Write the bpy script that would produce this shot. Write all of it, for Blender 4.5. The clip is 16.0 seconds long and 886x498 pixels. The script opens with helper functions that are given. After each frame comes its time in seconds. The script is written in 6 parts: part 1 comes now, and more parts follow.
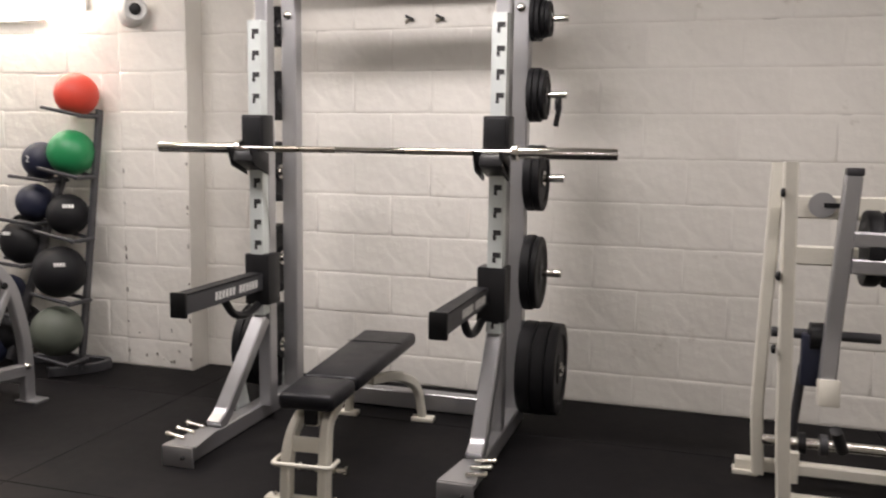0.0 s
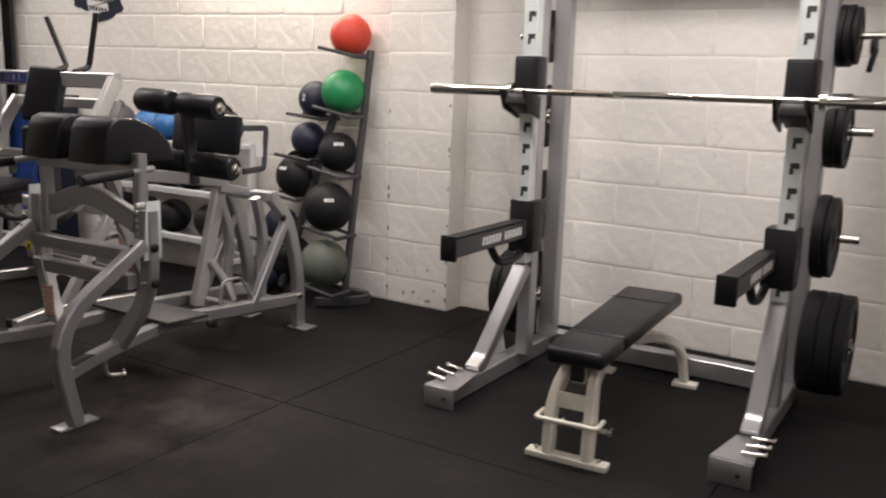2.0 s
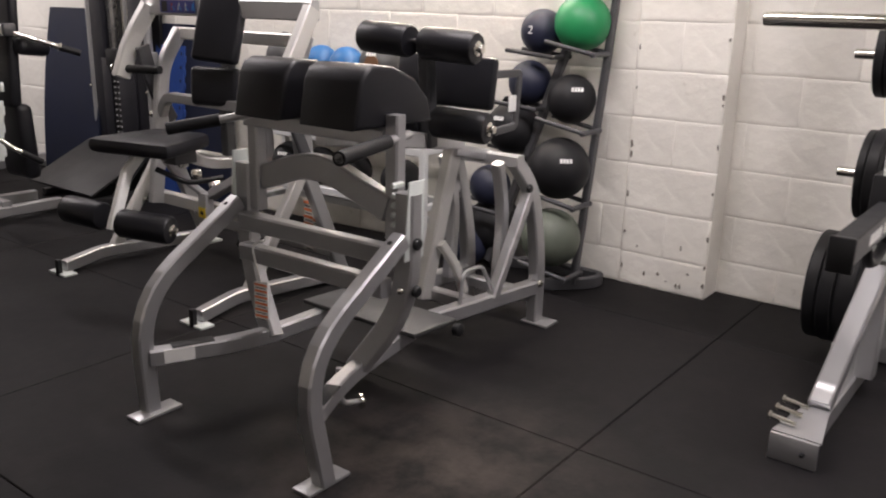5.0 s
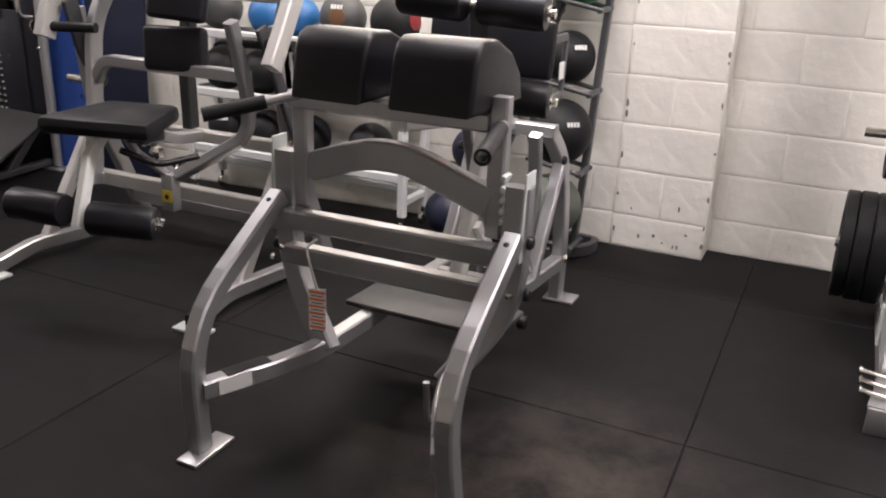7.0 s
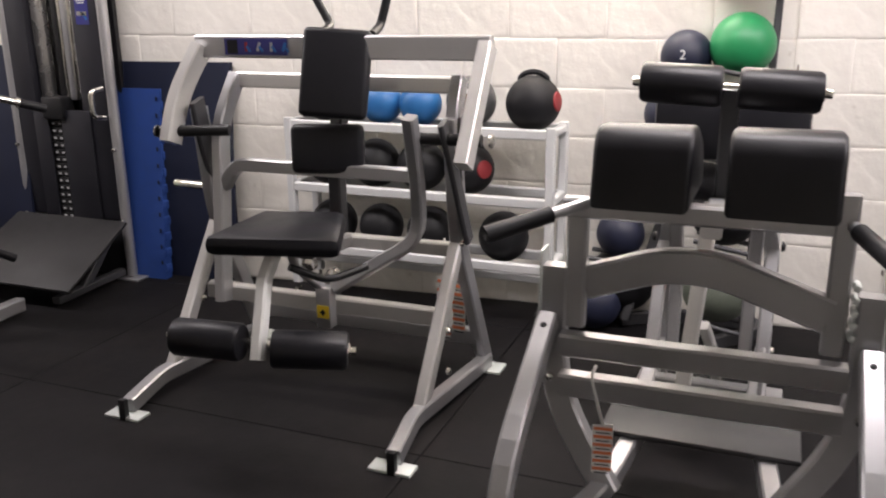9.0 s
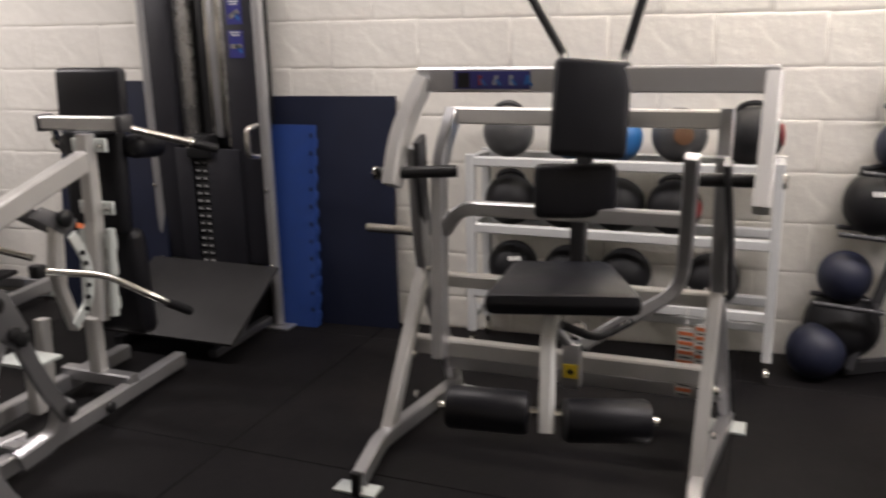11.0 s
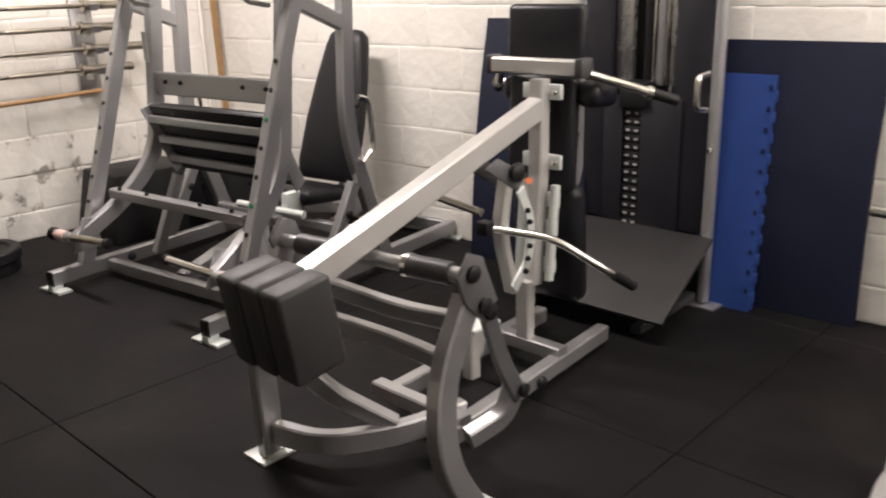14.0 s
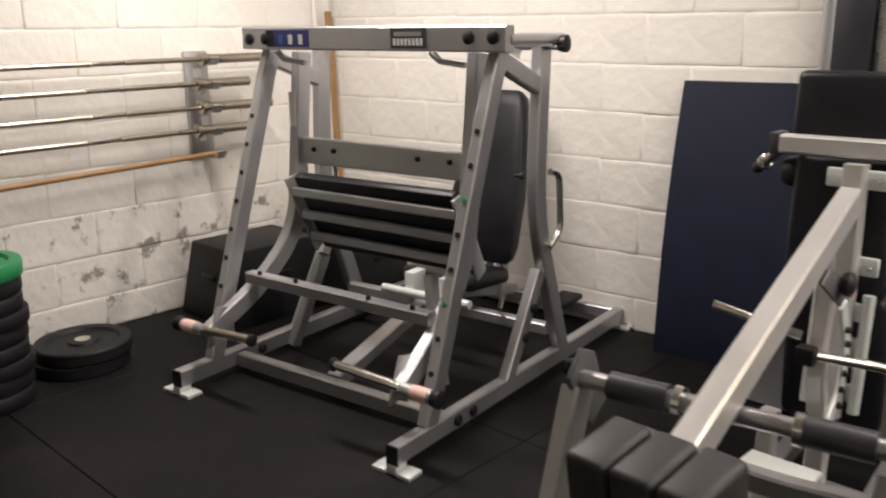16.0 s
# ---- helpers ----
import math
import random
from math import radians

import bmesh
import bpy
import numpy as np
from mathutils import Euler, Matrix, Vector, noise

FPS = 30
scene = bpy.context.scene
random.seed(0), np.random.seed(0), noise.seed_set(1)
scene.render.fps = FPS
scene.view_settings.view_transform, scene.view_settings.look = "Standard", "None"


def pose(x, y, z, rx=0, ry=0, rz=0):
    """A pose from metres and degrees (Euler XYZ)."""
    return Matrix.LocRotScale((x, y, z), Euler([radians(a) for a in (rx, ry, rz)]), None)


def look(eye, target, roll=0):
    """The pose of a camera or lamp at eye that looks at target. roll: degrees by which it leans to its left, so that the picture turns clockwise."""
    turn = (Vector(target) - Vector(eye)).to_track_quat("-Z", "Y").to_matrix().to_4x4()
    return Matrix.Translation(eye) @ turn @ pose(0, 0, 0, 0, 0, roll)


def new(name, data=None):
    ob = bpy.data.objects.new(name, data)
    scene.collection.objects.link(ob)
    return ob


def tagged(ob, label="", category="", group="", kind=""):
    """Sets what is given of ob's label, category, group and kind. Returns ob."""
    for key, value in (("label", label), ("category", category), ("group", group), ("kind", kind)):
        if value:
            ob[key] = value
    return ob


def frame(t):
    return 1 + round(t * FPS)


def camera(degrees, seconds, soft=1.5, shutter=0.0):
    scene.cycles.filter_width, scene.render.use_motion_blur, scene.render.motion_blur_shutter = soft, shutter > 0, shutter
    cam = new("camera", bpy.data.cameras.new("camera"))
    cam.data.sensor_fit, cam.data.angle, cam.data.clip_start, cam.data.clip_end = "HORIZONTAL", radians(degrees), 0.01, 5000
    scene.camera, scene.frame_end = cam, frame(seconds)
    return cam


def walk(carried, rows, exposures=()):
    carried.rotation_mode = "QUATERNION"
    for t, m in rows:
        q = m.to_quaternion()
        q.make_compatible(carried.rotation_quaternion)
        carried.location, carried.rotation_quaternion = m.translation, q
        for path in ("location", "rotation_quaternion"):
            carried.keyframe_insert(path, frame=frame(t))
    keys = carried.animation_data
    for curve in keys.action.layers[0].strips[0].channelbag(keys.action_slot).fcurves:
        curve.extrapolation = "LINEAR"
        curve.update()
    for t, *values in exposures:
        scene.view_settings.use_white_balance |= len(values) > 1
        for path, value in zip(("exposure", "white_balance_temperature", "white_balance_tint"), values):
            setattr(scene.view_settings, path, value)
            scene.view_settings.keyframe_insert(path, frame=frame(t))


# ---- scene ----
cam = camera(55.1, 16.0, 2.0, 0.4)
PATH = [
    (0, (-4.22, -3.27, 1.361), (-2.321, -2.694, 1.112), 0.8),
    (0.5, (-4.228, -3.269, 1.357), (-2.362, -2.583, 1.142), 0.7),
    (1, (-4.227, -3.264, 1.348), (-2.401, -2.493, 1.085), 0.6),
    (1.5, (-4.212, -3.214, 1.353), (-2.459, -2.315, 1.006), 1.0),
    (2, (-4.158, -3.035, 1.349), (-2.494, -1.994, 0.964), 1.8),
    (2.5, (-4.106, -2.847, 1.343), (-2.479, -1.764, 0.918), 0.8),
    (3, (-3.995, -2.672, 1.335), (-2.416, -1.532, 0.882), 0.3),
    (3.5, (-3.899, -2.454, 1.348), (-2.405, -1.221, 0.851), 0.4),
    (4, (-3.949, -2.178, 1.358), (-2.376, -1.048, 0.859), -0.0),
    (4.5, (-3.927, -1.975, 1.354), (-2.359, -0.865, 0.8), 0.3),
    (5, (-3.813, -1.785, 1.349), (-2.283, -0.624, 0.792), 1.4),
    (7.3, (-4.001, -0.767, 1.439), (-2.268, -0.057, 0.736), 1.4),
    (7.5, (-4.056, -0.657, 1.457), (-2.309, 0.016, 0.754), 0.9),
    (8, (-4.088, -0.423, 1.445), (-2.339, 0.295, 0.793), 1.5),
    (8.2, (-4.053, -0.323, 1.446), (-2.309, 0.426, 0.818), 0.0),
    (10.3, (-3.914, 0.59, 1.438), (-2.07, 1.2, 0.963), 0.1),
    (10.5, (-3.927, 0.692, 1.443), (-2.078, 1.277, 0.957), -0.1),
    (11, (-3.976, 0.961, 1.456), (-2.175, 1.679, 0.965), -1.3),
    (11.5, (-3.885, 1.071, 1.464), (-2.211, 2.092, 1.072), -1.1),
    (12, (-3.761, 1.152, 1.467), (-2.259, 2.432, 1.141), -0.7),
    (12.5, (-3.757, 1.224, 1.47), (-2.274, 2.521, 1.12), -0.8),
    (13, (-3.818, 1.331, 1.47), (-2.363, 2.619, 0.998), -0.4),
    (13.5, (-3.876, 1.45, 1.459), (-2.437, 2.717, 0.889), -0.6),
    (14, (-3.83, 1.674, 1.454), (-2.449, 2.987, 0.846), -1.6),
    (14.5, (-3.831, 1.932, 1.462), (-2.483, 3.275, 0.844), -0.7),
    (15, (-3.943, 2.231, 1.486), (-2.485, 3.467, 0.897), -1.2),
    (15.5, (-3.955, 2.482, 1.477), (-2.533, 3.776, 0.926), -0.7),
    (16, (-3.908, 2.725, 1.498), (-2.512, 4.064, 0.993), -0.9),
]
walk(cam, [(t, look(eye, target, roll)) for t, eye, target, roll in PATH],
     exposures=[(t, e, k, tint) for t, e, k, tint in ((0, -0.17, 6450, 12), (2, -0.22, 6450, 12), (2.6, -0.17, 6400, 13), (3.3, 0.0, 6400, 13), (4, 0.1, 6350, 14), (5, 0.1, 6350, 14), (8, 0.4, 6300, 14), (10.5, 0.03, 6350, 13), (12.3, -0.2, 6650, 11), (13.3, 0.2, 6650, 12), (14, 0.5, 6650, 12), (15, 0.42, 6600, 12), (16, 0.22, 6750, 11))])

# ---- light ----
world = bpy.data.worlds.new("world")
scene.world = world
world.use_nodes = True
world.node_tree.nodes["Background"].inputs[0].default_value = (0.9, 0.85, 0.78, 1)
world.node_tree.nodes["Background"].inputs[1].default_value = 0.02


def area_lamp(name, x, y, z, sx, sy, watts, colour, rx=0.0, rz=0.0):
    lamp = bpy.data.lights.new(name, "AREA")
    lamp.shape, lamp.size, lamp.size_y, lamp.energy, lamp.color = "RECTANGLE", sx, sy, watts, colour
    ob = new(name, lamp)
    ob.matrix_world = pose(x, y, z, rx, 0, rz)
    return ob


LAMP_TINT = (1.0, 0.922, 0.89)
# Out-of-view lamps; y -2.0 and 5.5 follow cast shadows, the rest are added fill.
for tx, ty, watts, long in ((-1.35, -4.6, 26, 1.5), (-1.27, -2.0, 58, 0.9), (-1.55, 0.0, 50, 1.5), (-1.35, 2.8, 30, 1.5), (-1.75, 5.5, 58, 1.5), (-4.3, -3.6, 34, 1.5)):
    area_lamp("unseen_ceiling_lamp", tx, ty, 2.66, 0.16, long, watts, LAMP_TINT)

# ---- materials ----


def material(name, colour, rough=0.5, metal=0.0, vary=0.12, scale=6.0, bump=0.0, bump_scale=120.0, specular=0.5, piece=0.0, coat=0.0, stain=None, relief=0.004, wear=None):
    """Base colour varied at two scales, roughness varied with it, fine relief."""
    m = bpy.data.materials.new(name)
    m.use_nodes = True
    nt = m.node_tree
    b = nt.nodes["Principled BSDF"]
    b.inputs["Metallic"].default_value = metal
    b.inputs["Specular IOR Level"].default_value = specular
    b.inputs["Coat Weight"].default_value = coat
    co = nt.nodes.new("ShaderNodeTexCoord")
    n1 = nt.nodes.new("ShaderNodeTexNoise")
    n1.inputs["Scale"].default_value, n1.inputs["Detail"].default_value = scale, 5
    n2 = nt.nodes.new("ShaderNodeTexNoise")
    n2.inputs["Scale"].default_value, n2.inputs["Detail"].default_value = scale * 9, 3
    nt.links.new(co.outputs["Object"], n1.inputs["Vector"])
    nt.links.new(co.outputs["Object"], n2.inputs["Vector"])
    add = nt.nodes.new("ShaderNodeMath")
    add.operation = "MULTIPLY_ADD"
    nt.links.new(n2.outputs["Fac"], add.inputs[0])
    add.inputs[1].default_value = 0.4
    nt.links.new(n1.outputs["Fac"], add.inputs[2])
    last = add
    if piece:
        info = nt.nodes.new("ShaderNodeObjectInfo")
        mix = nt.nodes.new("ShaderNodeMath")
        mix.operation = "MULTIPLY_ADD"
        nt.links.new(info.outputs["Random"], mix.inputs[0])
        mix.inputs[1].default_value = piece
        nt.links.new(add.outputs[0], mix.inputs[2])
        last = mix
    ramp = nt.nodes.new("ShaderNodeMapRange")
    ramp.inputs["From Min"].default_value, ramp.inputs["From Max"].default_value = 0.35, 1.05 + piece
    ramp.inputs["To Min"].default_value, ramp.inputs["To Max"].default_value = 1 - vary, 1 + vary
    nt.links.new(last.outputs[0], ramp.inputs["Value"])
    mul = nt.nodes.new("ShaderNodeVectorMath")
    mul.operation = "SCALE"
    mul.inputs[0].default_value = colour
    nt.links.new(ramp.outputs[0], mul.inputs["Scale"])
    if stain:
        shade, size, low, high, most = stain
        n4 = nt.nodes.new("ShaderNodeTexNoise")
        n4.inputs["Scale"].default_value, n4.inputs["Detail"].default_value, n4.inputs["Roughness"].default_value = size, 7, 0.62
        nt.links.new(nt.nodes.new("ShaderNodeNewGeometry").outputs["Position"], n4.inputs["Vector"])
        edge = nt.nodes.new("ShaderNodeMapRange")
        edge.inputs["From Min"].default_value, edge.inputs["From Max"].default_value = low, high
        edge.inputs["To Max"].default_value = most
        nt.links.new(n4.outputs["Fac"], edge.inputs["Value"])
        blend = nt.nodes.new("ShaderNodeMix")
        blend.data_type = "RGBA"
        nt.links.new(edge.outputs[0], blend.inputs["Factor"])
        nt.links.new(mul.outputs[0], blend.inputs["A"])
        blend.inputs["B"].default_value = (*shade, 1)
        top = blend.outputs["Result"]
        if wear:
            centre, reach, pale = wear
            where = nt.nodes.new("ShaderNodeNewGeometry")
            far = nt.nodes.new("ShaderNodeVectorMath")
            far.operation = "DISTANCE"
            far.inputs[1].default_value = centre
            nt.links.new(where.outputs["Position"], far.inputs[0])
            n5 = nt.nodes.new("ShaderNodeTexNoise")
            n5.inputs["Scale"].default_value, n5.inputs["Detail"].default_value, n5.inputs["Roughness"].default_value = 5.0, 8, 0.65
            nt.links.new(where.outputs["Position"], n5.inputs["Vector"])
            near = nt.nodes.new("ShaderNodeMapRange")
            near.inputs["From Min"].default_value, near.inputs["From Max"].default_value = reach, 0.0
            nt.links.new(far.outputs["Value"], near.inputs["Value"])
            grain = nt.nodes.new("ShaderNodeMapRange")
            grain.inputs["From Min"].default_value, grain.inputs["From Max"].default_value = 0.36, 0.64
            nt.links.new(n5.outputs["Fac"], grain.inputs["Value"])
            both = nt.nodes.new("ShaderNodeMath")
            both.operation = "MULTIPLY"
            nt.links.new(near.outputs[0], both.inputs[0])
            nt.links.new(grain.outputs[0], both.inputs[1])
            worn = nt.nodes.new("ShaderNodeMix")
            worn.data_type = "RGBA"
            nt.links.new(both.outputs[0], worn.inputs["Factor"])
            nt.links.new(top, worn.inputs["A"])
            worn.inputs["B"].default_value = (*pale, 1)
            top = worn.outputs["Result"]
        nt.links.new(top, b.inputs["Base Color"])
    else:
        nt.links.new(mul.outputs[0], b.inputs["Base Color"])
    rr = nt.nodes.new("ShaderNodeMapRange")
    rr.inputs["From Min"].default_value, rr.inputs["From Max"].default_value = 0.3, 1.1
    rr.inputs["To Min"].default_value, rr.inputs["To Max"].default_value = max(rough - 0.08, 0.02), min(rough + 0.1, 1)
    nt.links.new(add.outputs[0], rr.inputs["Value"])
    nt.links.new(rr.outputs[0], b.inputs["Roughness"])
    if bump:
        n3 = nt.nodes.new("ShaderNodeTexNoise")
        n3.inputs["Scale"].default_value, n3.inputs["Detail"].default_value = bump_scale, 4
        nt.links.new(co.outputs["Object"], n3.inputs["Vector"])
        bp = nt.nodes.new("ShaderNodeBump")
        bp.inputs["Strength"].default_value, bp.inputs["Distance"].default_value = bump, relief
        nt.links.new(n3.outputs["Fac"], bp.inputs["Height"])
        nt.links.new(bp.outputs[0], b.inputs["Normal"])
    return m


SILVER = material("silver_powder_coat", (0.45, 0.45, 0.46), 0.33, 0.75, 0.05, 5)
PALE = material("pale_silver_paint", (0.60, 0.59, 0.57), 0.33, 0.5, 0.05, 5)
DARKGREY = material("dark_grey_paint", (0.06, 0.06, 0.065), 0.4, 0.3, 0.1, 9)
GREYPLATE = material("grey_coated_steel", (0.032, 0.032, 0.033), 0.5, 0.1, 0.15, 7)
WHITEPAINT = material("white_enamel_paint", (0.74, 0.71, 0.62), 0.35, 0.0, 0.08, 8)
SHELFWHITE = material("white_shelf_paint", (0.64, 0.65, 0.65), 0.38, 0.1, 0.06, 8)
BROWN = material("brown_ball_panel", (0.13, 0.062, 0.028), 0.5, 0.0, 0.15, 14)
ZINC = material("zinc_plate", (0.66, 0.70, 0.68), 0.36, 0.3, 0.06, 12)
MIDGREY = material("mid_grey_paint", (0.15, 0.15, 0.155), 0.38, 0.4, 0.08, 8)
DARKRED = material("dark_red_rubber", (0.22, 0.018, 0.022), 0.5, 0.0, 0.12, 12)
CHIP = material("bare_block_chip", (0.20, 0.18, 0.155), 0.8, 0.0, 0.3, 30)
CHROME = material("chrome", (0.75, 0.73, 0.68), 0.14, 1.0, 0.06, 20)
STEEL = material("worn_bar_steel", (0.42, 0.38, 0.32), 0.30, 1.0, 0.15, 25)
TREAD = material("tread_plate_coat", (0.009, 0.0085, 0.009), 0.58, 0.0, 0.2, 9)
SHROUD = material("tower_shroud", (0.015, 0.015, 0.020), 0.4, 0.1, 0.15, 6, 0.04, 300)
VINYL = material("black_vinyl", (0.008, 0.008, 0.0105), 0.4, 0.0, 0.2, 10, 0.1, 260, 0.3)
RUBBER = material("black_rubber", (0.009, 0.009, 0.0105), 0.55, 0.0, 0.25, 10, 0.1, 160, 0.3)
BLACK = material("black_plastic", (0.010, 0.010, 0.011), 0.42, 0.0, 0.2, 12, 0.05, 200, 0.35)
NAVY = material("navy_mat", (0.007, 0.010, 0.026), 0.6, 0.0, 0.25, 5, 0.15, 90, 0.3)
NAVYBALL = material("navy_rubber", (0.011, 0.014, 0.034), 0.5, 0.0, 0.2, 12, 0.1, 140)
BLUE = material("blue_foam", (0.010, 0.043, 0.205), 0.7, 0.0, 0.12, 14, 0.15, 220)
BLUEBALL = material("blue_ball_rubber", (0.018, 0.12, 0.33), 0.4, 0.0, 0.1, 12, 0.05, 140)
RED = material("red_ball_rubber", (0.62, 0.06, 0.035), 0.5, 0.0, 0.12, 12, 0.08, 160)
GREEN = material("green_ball_rubber", (0.015, 0.22, 0.075), 0.42, 0.0, 0.12, 12, 0.08, 160)
OLIVE = material("grey_green_rubber", (0.10, 0.115, 0.09), 0.5, 0.0, 0.15, 12, 0.08, 160)
GREYBALL = material("grey_rubber", (0.06, 0.06, 0.062), 0.5, 0.0, 0.2, 12, 0.08, 160)
FADED = material("faded_grey_label", (0.34, 0.34, 0.34), 0.5, 0.0, 0.1, 20)
LABEL = material("white_label", (0.72, 0.72, 0.70), 0.5, 0.0, 0.05, 20)
ORANGE = material("orange_label", (0.72, 0.20, 0.08), 0.5, 0.0, 0.08, 20)
YELLOW = material("yellow_label", (0.75, 0.55, 0.03), 0.5, 0.0, 0.05, 20)
PURPLE = material("purple_placard", (0.03, 0.03, 0.16), 0.35, 0.0, 0.08, 20)
WOOD = material("pale_wood", (0.30, 0.17, 0.07), 0.5, 0.0, 0.25, 14, 0.08, 60)
CLEAR = material("smoky_guide_rod", (0.55, 0.54, 0.52), 0.25, 0.9, 0.15, 10)
PAINTBLOCK = material("painted_block", (0.78, 0.755, 0.70), 0.55, 0.0, 0.07, 2.6, 0.5, 16, piece=0.2, stain=((0.46, 0.42, 0.36), 7.0, 0.66, 0.74, 0.55), relief=0.012)
SCUFFED = material("scuffed_painted_block", (0.78, 0.755, 0.70), 0.55, 0.0, 0.07, 2.6, 0.5, 16, piece=0.2, stain=((0.17, 0.15, 0.125), 8.5, 0.57, 0.64, 0.8), relief=0.012)
MORTAR = material("painted_mortar", (0.70, 0.67, 0.61), 0.65, 0.0, 0.12, 5, 0.6, 30, stain=((0.20, 0.18, 0.155), 4.2, 0.53, 0.62, 0.85), relief=0.008)
CEILING = material("painted_ceiling", (0.72, 0.70, 0.66), 0.7, 0.0, 0.05, 2, 0.1, 30)
FLOORMAT = material("rubber_floor", (0.0060, 0.0053, 0.0060), 0.68, 0.0, 0.35, 2.2, 0.15, 60, 0.16, piece=0.3, stain=((0.020, 0.0175, 0.017), 1.5, 0.5, 0.72, 0.6), wear=((-2.05, -0.42, 0.0), 0.70, (0.052, 0.042, 0.037)))
GLOW = bpy.data.materials.new("tube_diffuser")
GLOW.use_nodes = True
GLOW.node_tree.nodes["Principled BSDF"].inputs["Emission Color"].default_value = (1.0, 0.9, 0.76, 1)
GLOW.node_tree.nodes["Principled BSDF"].inputs["Emission Strength"].default_value = 50.0

# ---- building helpers ----


def thing(name, at, label, category, group="", kind=""):
    ob = new(name)
    ob.location = at
    ob.empty_display_size = 0.1
    return tagged(ob, label, category, group, kind)


def base_of(parent):
    p = Vector((0, 0, 0))
    while parent is not None:
        p = p + parent.location
        parent = parent.parent
    return p


def part(name, bm, mat, parent=None, label="", smooth=False):
    """Links a bmesh given in world coordinates as one mesh under its thing."""
    off = base_of(parent)
    bmesh.ops.translate(bm, verts=bm.verts, vec=-off)
    bmesh.ops.recalc_face_normals(bm, faces=bm.faces)
    me = bpy.data.meshes.new(name)
    bm.to_mesh(me)
    bm.free()
    me.materials.append(mat)
    if smooth:
        me.polygons.foreach_set("use_smooth", [True] * len(me.polygons))
        me.set_sharp_from_angle(angle=radians(38))
    ob = new(name, me)
    if parent is not None:
        ob.parent = parent
    if label:
        ob["label"] = label
    return ob


def V(*a):
    return Vector(a)


def fillet(pts, r, n=6):
    pts = [Vector(p) for p in pts]
    if r <= 0 or len(pts) < 3:
        return pts
    out = [pts[0]]
    for a, b, c in zip(pts, pts[1:], pts[2:]):
        u, v = (a - b), (c - b)
        d = min(r, u.length * 0.48, v.length * 0.48)
        p, q = b + u.normalized() * d, b + v.normalized() * d
        for i in range(n + 1):
            s = i / n
            out.append(p * (1 - s) ** 2 + b * 2 * s * (1 - s) + q * s * s)
    out.append(pts[-1])
    return out


def sweep(bm, pts, section, side):
    """A closed section (u, v pairs) swept along points; u lies along side."""
    rings = []
    side = Vector(side)
    for i, p in enumerate(pts):
        t = (pts[min(i + 1, len(pts) - 1)] - pts[max(i - 1, 0)]).normalized()
        u = (side - t * side.dot(t)).normalized()
        v = t.cross(u)
        k = 1.0
        if 0 < i < len(pts) - 1:
            c = (p - pts[i - 1]).normalized().dot((pts[i + 1] - p).normalized())
            k = 1 / max(math.sqrt((1 + c) / 2), 0.5)
        rings.append([bm.verts.new(p + u * a + v * b * (k if len(section) < 9 else 1)) for a, b in section])
    n = len(section)
    for a, b in zip(rings, rings[1:]):
        for i in range(n):
            bm.faces.new((a[i], a[(i + 1) % n], b[(i + 1) % n], b[i]))
    bm.faces.new(rings[0][::-1])
    bm.faces.new(rings[-1])


def rect(w, h, c):
    a, b = w / 2, h / 2
    return [(-a + c, -b), (a - c, -b), (a, -b + c), (a, b - c), (a - c, b), (-a + c, b), (-a, b - c), (-a, -b + c)]


def circle(r, n=14):
    return [(r * math.cos(2 * math.pi * i / n), r * math.sin(2 * math.pi * i / n)) for i in range(n)]


def beam(name, parent, pts, w=0.05, h=0.075, mat=SILVER, side=(0, 1, 0), bend=0.0, label="", c=0.006):
    """A box-section tube; w is measured along side, h across it."""
    bm = bmesh.new()
    sweep(bm, fillet(pts, bend), rect(w, h, min(c, w * 0.3, h * 0.3)), side)
    return part(name, bm, mat, parent, label)


def rod(name, parent, pts, r=0.015, mat=CHROME, bend=0.0, label="", n=14):
    bm = bmesh.new()
    p = fillet(pts, bend)
    d = (p[-1] - p[0]).normalized()
    side = V(0, 0, 1) if abs(d.z) < 0.8 else V(1, 0, 0)
    sweep(bm, p, circle(r, n), side)
    return part(name, bm, mat, parent, label, True)


def lathe(name, parent, at, axis, profile, mat, label="", n=32):
    """profile: (radius, along axis) pairs."""
    bm = bmesh.new()
    axis = Vector(axis).normalized()
    u = axis.orthogonal().normalized()
    v = axis.cross(u)
    rings = []
    for r, s in profile:
        rings.append([bm.verts.new(Vector(at) + axis * s + (u * math.cos(2 * math.pi * i / n) + v * math.sin(2 * math.pi * i / n)) * max(r, 0.0008)) for i in range(n)])
    for a, b in zip(rings, rings[1:]):
        for i in range(n):
            bm.faces.new((a[i], a[(i + 1) % n], b[(i + 1) % n], b[i]))
    bm.faces.new(rings[0][::-1])
    bm.faces.new(rings[-1])
    return part(name, bm, mat, parent, label, True)


def block(name, parent, m, size, mat, r=0.01, label="", seg=2):
    """A box with rounded edges at the pose m."""
    bm = bmesh.new()
    bmesh.ops.create_cube(bm, size=1)
    bmesh.ops.scale(bm, verts=bm.verts, vec=size)
    r = min(r, min(size) * 0.45)
    if r > 0:
        bmesh.ops.bevel(bm, geom=list(bm.edges), offset=r, segments=seg, profile=0.5, affect="EDGES")
    bmesh.ops.transform(bm, verts=bm.verts, matrix=m)
    return part(name, bm, mat, parent, label, True)


